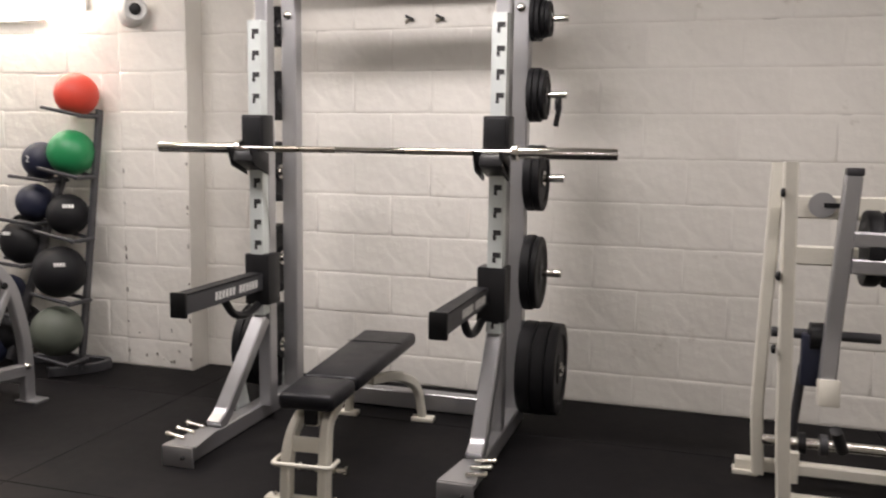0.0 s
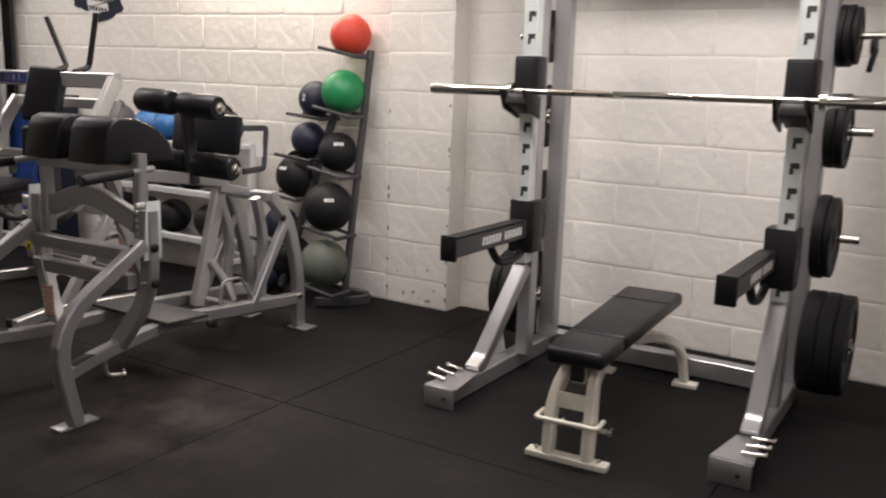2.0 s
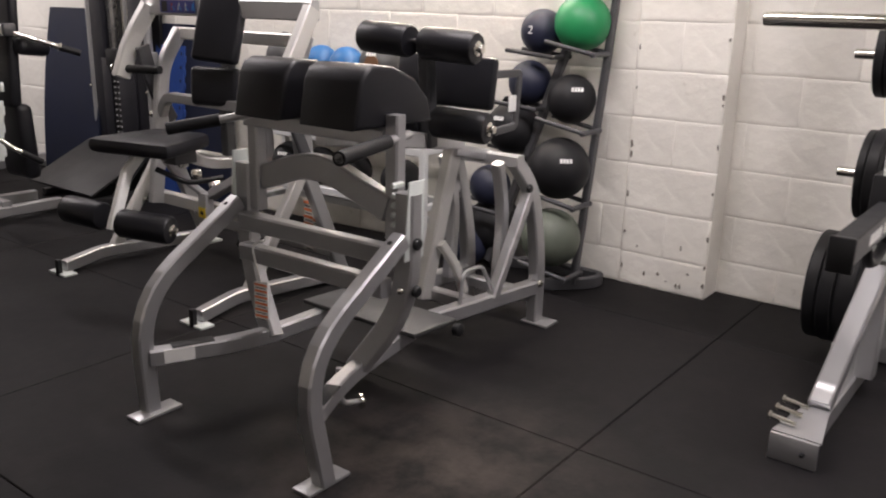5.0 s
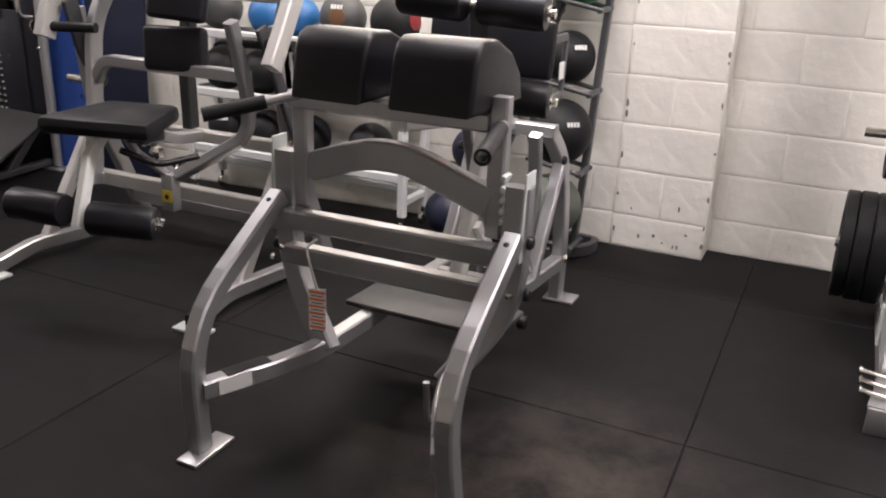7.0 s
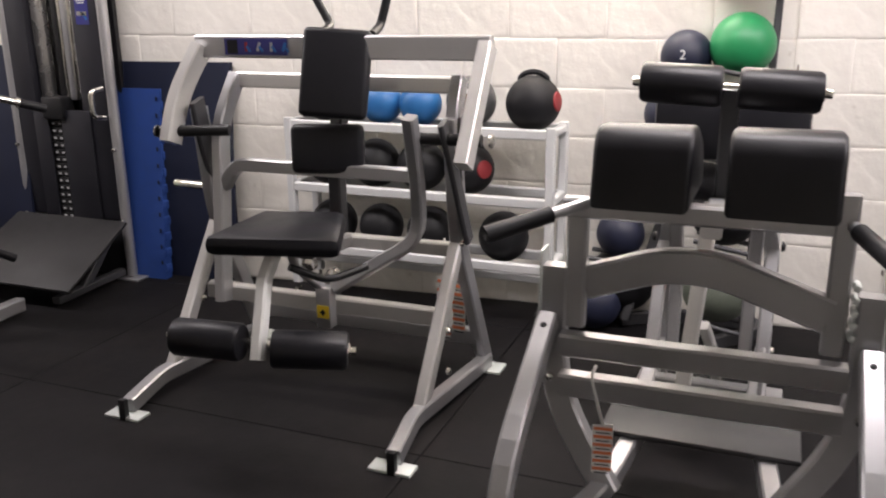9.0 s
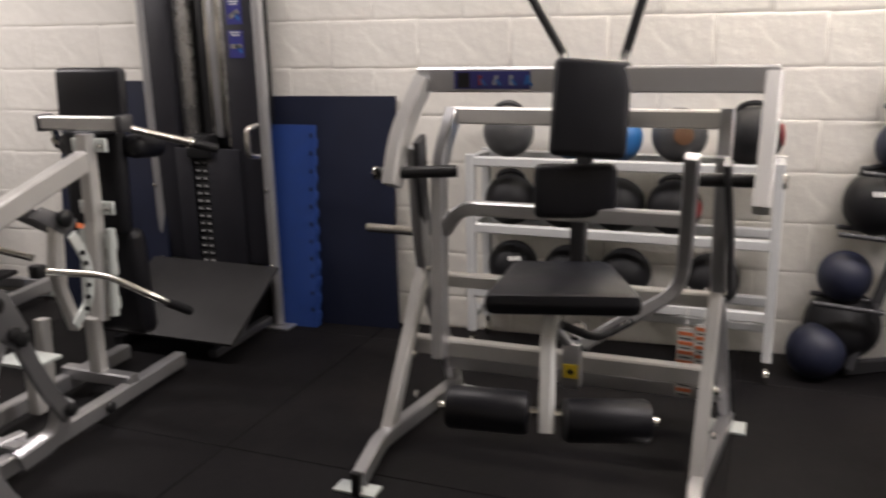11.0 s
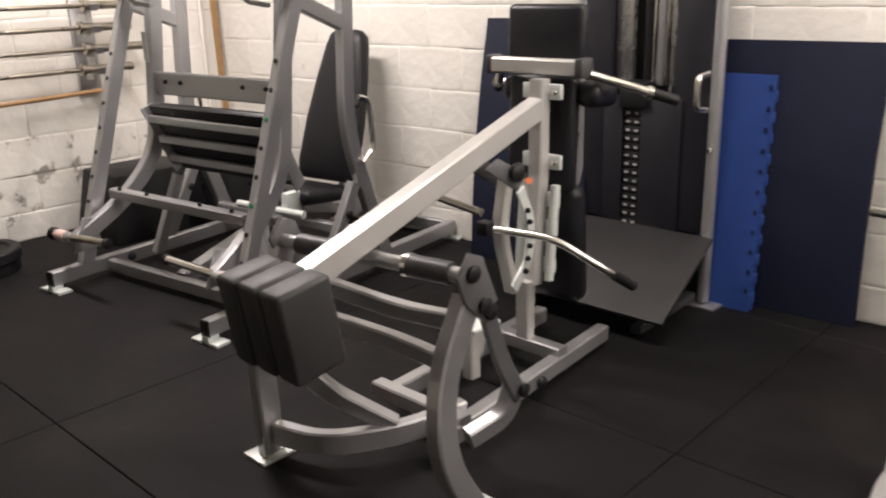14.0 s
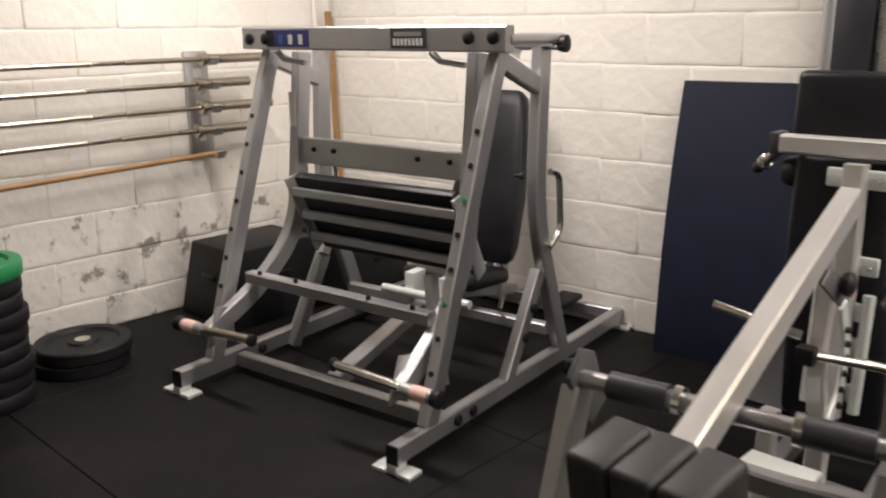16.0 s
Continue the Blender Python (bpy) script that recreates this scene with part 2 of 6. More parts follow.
def slab(name, parent, corners, thick, mat, r=0.008, label=""):
    """A flat plate: corners in order, thickness along the plate's normal, downwards from the corners."""
    bm = bmesh.new()
    cs = [Vector(c) for c in corners]
    nrm = (cs[1] - cs[0]).cross(cs[2] - cs[0]).normalized()
    top = [bm.verts.new(c) for c in cs]
    low = [bm.verts.new(c - nrm * thick) for c in cs]
    n = len(cs)
    bm.faces.new(top)
    bm.faces.new(low[::-1])
    for i in range(n):
        bm.faces.new((top[i], low[i], low[(i + 1) % n], top[(i + 1) % n]))
    if r > 0:
        bmesh.ops.bevel(bm, geom=list(bm.edges), offset=min(r, thick * 0.45), segments=2, profile=0.5, affect="EDGES")
    return part(name, bm, mat, parent, label, True)


def bolt(parent, at, axis, r=0.014, mat=BLACK, name="bolt"):
    return lathe(name, parent, at, axis, [(r, 0), (r, 0.008), (r * 0.7, 0.014), (0, 0.016)], mat, "", 12)


def toward(origin, direction, up=(0, 0, 1)):
    """A pose whose local x runs along direction and whose local z is close to up."""
    x = Vector(direction).normalized()
    z = (Vector(up) - x * Vector(up).dot(x)).normalized()
    y = z.cross(x)
    m = Matrix((x, y, z)).transposed().to_4x4()
    m.translation = Vector(origin)
    return m


# ---- the room ----
SLOPE = -0.075


def nx(y):
    """Where the long wall stands, at y metres along it."""
    return 0.04 + SLOPE * y


ZTOP = 2.72
YW = 6.92


def plane_box(name, corners, z0, z1, mat, kind="structure", label="", category=""):
    bm = bmesh.new()
    lo = [bm.verts.new((x, y, z0)) for x, y in corners]
    hi = [bm.verts.new((x, y, z1)) for x, y in corners]
    bm.faces.new(lo[::-1])
    bm.faces.new(hi)
    for i in range(len(corners)):
        j = (i + 1) % len(corners)
        bm.faces.new((lo[i], lo[j], hi[j], hi[i]))
    return tagged(part(name, bm, mat), label, category, "", kind)


xw = nx(YW)
floor = plane_box("floor", [(-6.5, -7), (0.6, -7), (0.6, 7.4), (-6.5, 7.4)], -0.2, -0.0075, RUBBER, label="black floor slab under interlocking rubber gym mats", category="floor")
# The ceiling is out of view, added to close the room above.
ceiling = plane_box("ceiling", [(-6.5, -7), (0.6, -7), (0.6, 7.4), (-6.5, 7.4)], ZTOP, ZTOP + 0.15, CEILING, label="unseen plain white ceiling added to close the room", category="ceiling")
wall_north = plane_box("wall_north", [(nx(0) + 0.006, 0), (0.45, 0), (0.45, 7.2), (nx(7.2) + 0.006, 7.2)], 0, ZTOP, MORTAR, label="white painted concrete block wall", category="wall")
pilaster = plane_box("pilaster", [(0.036, -0.444), (0.45, -0.444), (0.45, 0), (0.036, 0)], 0, ZTOP, PAINTBLOCK, label="white painted block pilaster standing proud of the wall", category="pilaster")
wall_east = plane_box("wall_east", [(0.206, -6.9), (0.45, -6.9), (0.45, -0.444), (0.206, -0.444)], 0, ZTOP, MORTAR, label="white painted block wall behind the squat rack", category="wall")
wall_west = plane_box("wall_west", [(-6.4, YW + 0.006), (nx(YW), YW + 0.006), (nx(YW), YW + 0.2), (-6.4, YW + 0.2)], 0, ZTOP, MORTAR, label="white painted block wall with scuffed lower courses", category="wall")
# South and back walls are unseen, added to enclose the room and bounce light.
wall_south = plane_box("wall_south", [(-6.5, -7), (0.45, -7), (0.45, -6.8), (-6.5, -6.8)], 0, ZTOP, PAINTBLOCK, label="unseen plain white wall added to close the room", category="wall")
wall_back = plane_box("wall_back", [(-6.5, -6.8), (-6.3, -6.8), (-6.3, 6.9), (-6.5, 6.9)], 0, ZTOP, PAINTBLOCK, label="unseen plain white wall added to close the room", category="wall")


# ---- squat rack with its bar ----
YL, YR = -1.235, -2.438


def plate(name, at, axis, r, t, mat, label, group):
    """A disc weight whose near face centre is at; axis points along its thickness."""
    ob = thing(name, at, label, "weight plate", group)
    a = Vector(at)
    prof = [(0.026, 0.004), (r * 0.3, 0.004), (r * 0.33, t * 0.22), (r * 0.72, t * 0.22), (r * 0.77, 0.0), (r * 0.97, 0.0), (r, t * 0.12), (r, t * 0.88), (r * 0.97, t), (r * 0.77, t), (r * 0.72, t * 0.78), (r * 0.33, t * 0.78), (r * 0.3, t - 0.004), (0.026, t - 0.004)]
    lathe("disc", ob, a, axis, prof, mat, "", 40)
    lathe("hub_ring", ob, a - Vector(axis).normalized() * 0.001, axis, [(0.026, 0), (0.036, 0), (0.036, t + 0.002), (0.026, t + 0.002)], CHROME if t > 0.03 else DARKGREY, "steel hub ring", 24)
    return ob


def rack_side(rack, y, out):
    """One side frame of the rack; out is +1 or -1 along y, away from the bar's middle."""
    yu = y - (0.055 if out > 0 else -0.004)
    yr = y - (0.018 if out > 0 else 0.0)
    beam("base_beam", rack, [(-1.27, y, 0.043), (-0.2, y, 0.043)], 0.075, 0.08, SILVER)
    block("end_plate", rack, pose(-1.278, y, 0.046), (0.014, 0.145, 0.09), SILVER, 0.004)
    bolt(rack, (-1.285, y - 0.03, 0.046), (-1, 0, 0), 0.008)
    slab("foot_flange", rack, [(-1.26, y - 0.075, 0.088), (-1.02, y - 0.04, 0.088), (-1.02, y + 0.04, 0.088), (-1.26, y + 0.075, 0.088)], 0.006, SILVER, 0)
    for i in range(3):
        rod("band_peg", rack, [(-1.2 + 0.075 * i, y + out * 0.02, 0.096), (-1.2 + 0.075 * i, y + out * 0.095, 0.104)], 0.010, CHROME)
        lathe("peg_head", rack, (-1.2 + 0.075 * i, y + out * 0.095, 0.104), (0, out, 0.1), [(0.010, 0), (0.015, 0.002), (0.015, 0.008), (0.008, 0.012)], CHROME, "", 14)
    beam("front_upright", rack, [(-0.60, yu, 0.08), (-0.60, yu, 2.35)], 0.065, 0.075, SILVER, (0, 1, 0))
    beam("rear_upright", rack, [(-0.255, yr, 0.08), (-0.255, yr, 2.35)], 0.08, 0.075, SILVER, (0, 1, 0))
    beam("front_brace", rack, [(-1.0, y, 0.085), (-0.93, y, 0.12), (-0.66, yu, 0.52)], 0.07, 0.06, SILVER, (0, 1, 0), 0.03)
    beam("top_beam", rack, [(-0.60, yu, 2.33), (-0.2, yr, 2.33)], 0.07, 0.07, SILVER)
    for z, x in ((0.11, -0.2), (0.11, -0.66)):
        slab("gusset", rack, [(x - 0.07, y + 0.041, z - 0.04), (x + 0.05, y + 0.041, z - 0.04), (x + 0.0, y + 0.041, z + 0.1), (x - 0.05, y + 0.041, z + 0.1)], 0.008, ZINC, 0)
    for z in [0.35 + 0.19 * i for i in range(10)]:
        lathe("side_bolt", rack, (-0.217, yr, z), (1, 0, 0), [(0.012, 0), (0.012, 0.007), (0.006, 0.012)], CHROME, "", 10)
    for z in (1.98, 2.08):
        bolt(rack, (-0.293, yr, z), (-1, 0, 0), 0.02, CHROME)
    # slotted strip on the front face
    z0, z1, pitch = 0.54, 1.90, 0.0965
    xf = -0.6385
    n = int((z1 - z0) / pitch)
    for k in (-1, 1):
        bm = bmesh.new()
        bmesh.ops.create_cube(bm, size=1, matrix=Matrix.Translation((xf - 0.03, yu + k * 0.0285, (z0 + z1) / 2)) @ Matrix.Diagonal((0.06, 0.008, z1 - z0, 1)))
        part("strip_flange", bm, ZINC, rack)
    bm = bmesh.new()
    bmesh.ops.create_cube(bm, size=1, matrix=Matrix.Translation((xf - 0.056, yu, (z0 + z1) / 2)) @ Matrix.Diagonal((0.008, 0.05, z1 - z0, 1)))
    part("slotted_strip", bm, ZINC, rack, "zinc plated strip with hook slots")
    for i in range(n):
        bm = bmesh.new()
        zz = z0 + pitch * i + 0.055
        bmesh.ops.create_cube(bm, size=1, matrix=Matrix.Translation((xf - 0.0585, yu - 0.008, zz)) @ Matrix.Diagonal((0.006, 0.034, 0.022, 1)))
        bmesh.ops.create_cube(bm, size=1, matrix=Matrix.Translation((xf - 0.0585, yu + 0.003, zz - 0.022)) @ Matrix.Diagonal((0.006, 0.014, 0.022, 1)))
        part("slot", bm, GREYPLATE, rack)
    # hook for the bar
    hook = block("bar_hook", rack, pose(-0.675, yu, 1.395), (0.10, 0.115, 0.16), BLACK, 0.008)
    slab("hook_lip", hook, [(-0.83, yu - 0.05, 1.33), (-0.79, yu - 0.05, 1.245), (-0.66, yu - 0.05, 1.20), (-0.66, yu - 0.05, 1.30)], 0.012, BLACK, 0.002)
    slab("hook_lip", hook, [(-0.83, yu + 0.062, 1.33), (-0.79, yu + 0.062, 1.245), (-0.66, yu + 0.062, 1.20), (-0.66, yu + 0.062, 1.30)], 0.012, BLACK, 0.002)
    block("hook_seat", hook, pose(-0.74, yu, 1.265, 0, 20, 0), (0.15, 0.1, 0.05), BLACK, 0.006)
    block("hook_pad", hook, pose(-0.727, yu, 1.40), (0.012, 0.085, 0.13), RUBBER, 0.004)
    # spotter arm, set inside the upright
    ya = y - (0.058 if out > 0 else -0.058)
    arm = beam("spotter_arm", rack, [(-0.66, ya, 0.70), (-1.32, ya, 0.70)], 0.058, 0.08, DARKGREY)
    block("arm_cap", arm, pose(-1.33, ya, 0.70), (0.022, 0.072, 0.105), BLACK, 0.006)
    block("arm_sleeve", arm, pose(-0.645, (yu * 3 + ya) / 4, 0.71), (0.115, 0.125, 0.24), BLACK, 0.006)
    slab("arm_rail", arm, [(-1.31, ya - 0.03, 0.746), (-0.72, ya - 0.03, 0.746), (-0.72, ya + 0.03, 0.746), (-1.31, ya + 0.03, 0.746)], 0.006, RUBBER, 0)
    rod("arm_handle", arm, [(-1.0, ya, 0.67), (-0.92, ya, 0.58), (-0.8, ya, 0.56), (-0.66, ya, 0.60)], 0.018, BLACK, 0.05)
    for k in range(13):
        if k != 6:
            block("name_bar", arm, pose(-1.10 + 0.028 * k, ya - 0.0295, 0.70, 0, 8, 0), (0.018, 0.002, 0.036), LABEL, 0)


def squat_rack():
    rack = thing("squat_rack", (-0.7, (YL + YR) / 2, 0), "silver steel half rack with zinc slotted uprights standing on rubber floor", "squat rack")
    rack_side(rack, YL, 1)
    rack_side(rack, YR, -1)
    beam("rear_crossbar", rack, [(-0.2, YL - 0.04, 0.05), (-0.2, YR + 0.04, 0.05)], 0.09, 0.075, SILVER, (0, 0, 1))
    beam("top_crossbar", rack, [(-0.255, YL, 2.31), (-0.255, YR, 2.31)], 0.075, 0.075, SILVER, (0, 0, 1))
    # Out of view; added so its shadow falls across the wall behind.
    beam("top_crossbar", rack, [(-0.60, YL - 0.055, 2.28), (-0.60, YR, 2.28)], 0.065, 0.065, SILVER, (0, 0, 1))
    block("warning_sticker", rack, pose(-0.60, YR + 0.039, 1.17), (0.03, 0.002, 0.13), LABEL, 0)
    # storage pegs with plates
    sizes = [(1.93, 0.10, ((0.022, 0.10), (0.022, 0.10), (0.02, 0.085), (0.018, 0.08))), (1.586, 0.125, ((0.026, 0.125), (0.026, 0.125), (0.022, 0.115))), (1.20, 0.155, ((0.04, 0.155), (0.036, 0.155))), (0.752, 0.18, ((0.045, 0.18), (0.03, 0.172))), (0.29, 0.222, ((0.07, 0.224), (0.06, 0.224), (0.05, 0.22)))]
    for y, out in ((YL, 1), (YR, -1)):
        for z, r, stack in sizes:
            rod("storage_peg", rack, [(-0.255, y + out * 0.03, z), (-0.255, y + out * (0.215 if z > 0.5 else 0.24), z)], 0.016 if r < 0.15 else 0.02, CHROME)
            s = 0.045
            for t, rr in stack:
                if out > 0 and z > 1.7 and s > 0.1:
                    continue
                plate("weight_plate", (-0.255, y + out * s, z), (0, out, 0), rr, t, RUBBER, "black rubber coated weight plate on a rack peg", "plates on the rack")
                s += t + 0.002
    clip = thing("collar_clip", (-0.255, YR - 0.17, 1.53), "black spring collar clip hanging on a rack peg", "collar clip")
    lathe("ring", clip, (-0.255, YR - 0.165, 1.545), (0, -1, 0), [(0.03, 0), (0.036, 0.004), (0.036, 0.02), (0.03, 0.024), (0.022, 0.024), (0.022, 0)], BLACK, "", 20)
    block("lever", clip, pose(-0.27, YR - 0.178, 1.49, 10, 0, 0), (0.028, 0.022, 0.10), BLACK, 0.006)
    # barbell
    bar = thing("barbell", (-0.76, -1.885, 1.32), "long chrome olympic barbell resting in the rack hooks", "barbell")
    z = 1.322
    for a, b, r, nm, mt in ((-1.26, -1.42, 0.0138, "smooth_shaft", CHROME), (-1.42, -1.72, 0.0142, "knurled_grip", STEEL), (-1.72, -2.05, 0.0138, "smooth_shaft", CHROME), (-2.05, -2.35, 0.0142, "knurled_grip", STEEL), (-2.35, -2.51, 0.0138, "smooth_shaft", CHROME)):
        rod(nm, bar, [(-0.76, a, z), (-0.76, b, z)], r, mt)
    for y0, d in ((-1.225, 1), (-2.545, -1)):
        lathe("sleeve", bar, (-0.76, y0, z), (0, d, 0), [(0.0145, -0.035), (0.036, -0.03), (0.037, -0.006), (0.0255, 0.0), (0.0252, 0.012), (0.0252, 0.395), (0.023, 0.40), (0.012, 0.4), (0.012, 0.396)], CHROME, "", 24)


squat_rack()


# ---- adjustable bench ----
def bench():
    ob = thing("weight_bench", (-0.95, -1.86, 0), "black vinyl bench on a cream white steel frame", "weight bench")
    a = toward((-0.87, -1.855, 0), (1, 0.075, 0))

    def at(x, y, z):
        return a @ Vector((x, y, z))

    for nm, x0, x1, w0, w1 in (("seat_pad", -0.575, -0.315, 0.22, 0.235), ("back_pad", -0.30, 0.56, 0.235, 0.275)):
        bm = bmesh.new()
        lo = [bm.verts.new((x, y, 0.36)) for x, y in ((x0, -w0 / 2), (x1, -w1 / 2), (x1, w1 / 2), (x0, w0 / 2))]
        hi = [bm.verts.new((x, y, 0.425)) for x, y in ((x0, -w0 / 2), (x1, -w1 / 2), (x1, w1 / 2), (x0, w0 / 2))]
        bm.faces.new(lo[::-1])
        bm.faces.new(hi)
        for i in range(4):
            bm.faces.new((lo[i], lo[(i + 1) % 4], hi[(i + 1) % 4], hi[i]))
        bmesh.ops.bevel(bm, geom=list(bm.edges), offset=0.022, segments=3, profile=0.5, affect="EDGES")
        bmesh.ops.transform(bm, verts=bm.verts, matrix=a)
        part(nm, bm, VINYL, ob, "black vinyl pad with rounded edges", True)
    rod("pad_seam", ob, [at(0.3, -0.131, 0.4262), at(0.3, 0.131, 0.4262)], 0.002, BLACK)
    spine = beam("spine", ob, [at(-0.50, 0, 0.31), at(-0.2, 0, 0.325), at(0.22, 0, 0.30)], 0.06, 0.06, WHITEPAINT, (0, 1, 0), 0.05)
    for s in (-1, 1):
        beam("front_leg", ob, [at(-0.57, s * 0.075, 0.015), at(-0.555, s * 0.075, 0.2), at(-0.50, s * 0.06, 0.30), at(-0.30, s * 0.04, 0.335)], 0.038, 0.055, WHITEPAINT, (0, 1, 0), 0.09)
        beam("rear_leg", ob, [at(0.15, s * 0.03, 0.285), at(0.34, s * 0.10, 0.265), at(0.46, s * 0.17, 0.19), at(0.485, s * 0.19, 0.02)], 0.036, 0.045, WHITEPAINT, (0, 1, 0), 0.1)
        block("rear_foot", ob, a @ pose(0.485, s * 0.195, 0.011), (0.06, 0.11, 0.022), WHITEPAINT, 0.004)
    block("front_foot", ob, a @ pose(-0.572, 0, 0.012), (0.055, 0.31, 0.024), WHITEPAINT, 0.004)
    for s in (-0.12, 0.12):
        bolt(ob, at(-0.572, s, 0.024), (0, 0, 1), 0.008, CHROME)
    rod("guard_bar", ob, [at(-0.53, -0.115, 0.165), at(-0.615, -0.115, 0.165), at(-0.615, 0.115, 0.165), at(-0.53, 0.115, 0.165)], 0.009, WHITEPAINT, 0.02)
    rod("adjust_bar", ob, [at(-0.50, -0.14, 0.115), at(-0.50, 0.1, 0.115)], 0.011, CHROME)
    for s in (-0.145, -0.10, -0.03, 0.04):
        lathe("collar", ob, at(-0.50, s, 0.115), (0, 1, 0), [(0.011, 0), (0.018, 0.001), (0.018, 0.012), (0.011, 0.013)], CHROME, "", 12)
    block("seat_bracket", ob, a @ pose(-0.47, 0, 0.325), (0.10, 0.05, 0.07), BLACK, 0.004)
    block("cross_plate", ob, a @ pose(-0.55, 0, 0.225), (0.012, 0.13, 0.06), WHITEPAINT, 0.003)


bench()


# ---- glute ham bench ----
def striped_tag(at, size, turn, label, n=6, string=None):
    """A paper tag with orange stripes."""
    tag = thing("safety_tag", at, label, "tag")
    w, h = size
    block("card", tag, pose(*at, 0, 0, turn), (0.003, w, h), LABEL, 0)
    for i in range(n):
        block("stripe", tag, pose(*at, 0, 0, turn) @ pose(-0.002, 0, h * (0.42 - 0.84 * i / (n - 1)), 6, 0, 0), (0.002, w * 0.92, h * 0.36 / n), ORANGE, 0)
        block("print_bar", tag, pose(*at, 0, 0, turn) @ pose(-0.002, 0, h * (0.42 - 0.84 * (i + 0.5) / (n - 1)), 6, 0, 0), (0.002, w * 0.7, h * 0.14 / n), DARKGREY, 0)
    if string:
        rod("string", tag, string, 0.004, LABEL, 0.03, "white cable tie", 8)
    return tag


def thigh_pad(name, parent, y0, y1):
    prof = [(-2.03, 0.985), (-2.005, 1.12), (-1.985, 1.155), (-1.95, 1.17), (-1.86, 1.165), (-1.76, 1.125), (-1.69, 1.06), (-1.67, 0.985)]
    bm = bmesh.new()
    rings = [[bm.verts.new((x, y, z)) for x, z in prof] for y in (y0, y1)]
    n = len(prof)
    for i in range(n):
        bm.faces.new((rings[0][i], rings[0][(i + 1) % n], rings[1][(i + 1) % n], rings[1][i]))
    f0, f1 = bm.faces.new(rings[0][::-1]), bm.faces.new(rings[1])
    bmesh.ops.bevel(bm, geom=list(set(f0.edges) | set(f1.edges)), offset=0.014, segments=3, profile=0.5, affect="EDGES")
    return part(name, bm, VINYL, parent, "black vinyl rounded thigh pad", True)


def roller(parent, a, b, r, name="roller_pad", cap=0.014):
    a, b = Vector(a), Vector(b)
    d = (b - a).normalized()
    n = (b - a).length
    pad = lathe(name, parent, a, d, [(r * 0.45, 0.0), (r * 0.9, 0.002), (r, 0.012), (r, n - 0.012), (r * 0.9, n - 0.002), (r * 0.45, n)], VINYL, "black foam roller pad", 28)
    lathe("end_cap", pad, b, d, [(0.026, -0.001), (0.026, 0.004), (0.014, 0.008), (0.014, cap + 0.01), (0.004, cap + 0.012)], CHROME, "", 16)
    return pad


def glute_ham():
    g = thing("glute_ham_bench", (-1.6, 0.17, 0), "silver steel glute ham bench with black roller pads", "exercise bench")
    for y, s in ((-0.20, 1), (0.54, -1)):
        yi = y + s * 0.17
        xf = -2.285 if s > 0 else -2.335
        beam("front_leg", g, [(xf, y - s * 0.015, 0.012), (-2.36, y - s * 0.01, 0.40), (-1.94, y - s * 0.005, 0.665)], 0.05, 0.056, SILVER, (0, 1, 0), 0.26)
        bolt(g, (-1.985, y - s * 0.005, 0.655), (-0.5, 0, 0.85), 0.011)
        block("foot_plate", g, pose(xf + 0.005, y, 0.006), (0.17, 0.07, 0.012), SILVER, 0.003)
        beam("post", g, [(-1.90, y, 0.80), (-1.90, y, 0.45), (-1.95, yi, 0.20)], 0.05, 0.07, SILVER, (1, 0.0, 0), 0.16)
        beam("bent_rail", g, [(-2.335, y, 0.205), (-2.02, yi - s * 0.02, 0.205), (-1.60, yi + s * 0.03, 0.235)], 0.055, 0.05, SILVER, (0, 0, 1), 0.16)
        ta, tb = V(-2.27, y + s * 0.03, 0.2335), V(-2.14, y + s * 0.085, 0.2335)
        block("tape", g, toward((ta + tb) / 2, tb - ta), ((tb - ta).length, 0.046, 0.004), RUBBER, 0.001, "black grip tape")
        slab("joint_plate", g, [(-1.86, y - s * 0.028, 0.60), (-1.86, y - s * 0.028, 0.84), (-1.93, y - s * 0.028, 0.84), (-1.95, y - s * 0.028, 0.60)], 0.006, ZINC, 0.001)
        for z in (0.65, 0.50):
            bolt(g, (-1.905, y - s * 0.036, z), (0, -s, 0), 0.019)
            bolt(g, (-1.93, y, z), (-1, 0, 0), 0.012, CHROME)
    beam("upper_post", g, [(-1.895, 0.485, 0.64), (-1.895, 0.485, 0.975)], 0.05, 0.045, SILVER, (0, 1, 0))
    beam("upper_post", g, [(-1.875, -0.125, 0.64), (-1.875, -0.125, 1.025)], 0.05, 0.045, SILVER, (0, 1, 0))
    beam("top_crossbar", g, [(-1.90, 0.52, 0.955), (-1.885, -0.10, 0.955)], 0.05, 0.045, SILVER, (0, 0, 1))
    beam("crossbar", g, [(-1.945, 0.51, 0.605), (-1.955, -0.16, 0.615)], 0.06, 0.05, SILVER, (0, 0, 1))
    beam("crossbar", g, [(-1.945, 0.51, 0.495), (-1.955, -0.16, 0.505)], 0.06, 0.05, SILVER, (0, 0, 1))
    beam("arch_bar", g, [(-1.88, 0.465, 0.755), (-1.88, 0.27, 0.822), (-1.88, 0.14, 0.822), (-1.88, -0.11, 0.735)], 0.085, 0.05, SILVER, (0, 0, 1), 0.14)
    for i in range(5):
        block("ratchet_tooth", g, pose(-1.905, -0.16, 0.70 + 0.03 * i, 20, 0, 0), (0.05, 0.014, 0.016), ZINC, 0.003)
    for root, tip in (((-1.985, 0.50, 0.965), (-2.13, 0.655, 0.925)), ((-1.88, -0.135, 0.955), (-2.21, -0.215, 0.945))):
        r, t = Vector(root), Vector(tip)
        h = rod("handle", g, [r + (r - t).normalized() * 0.08, r, t], 0.014, SILVER)
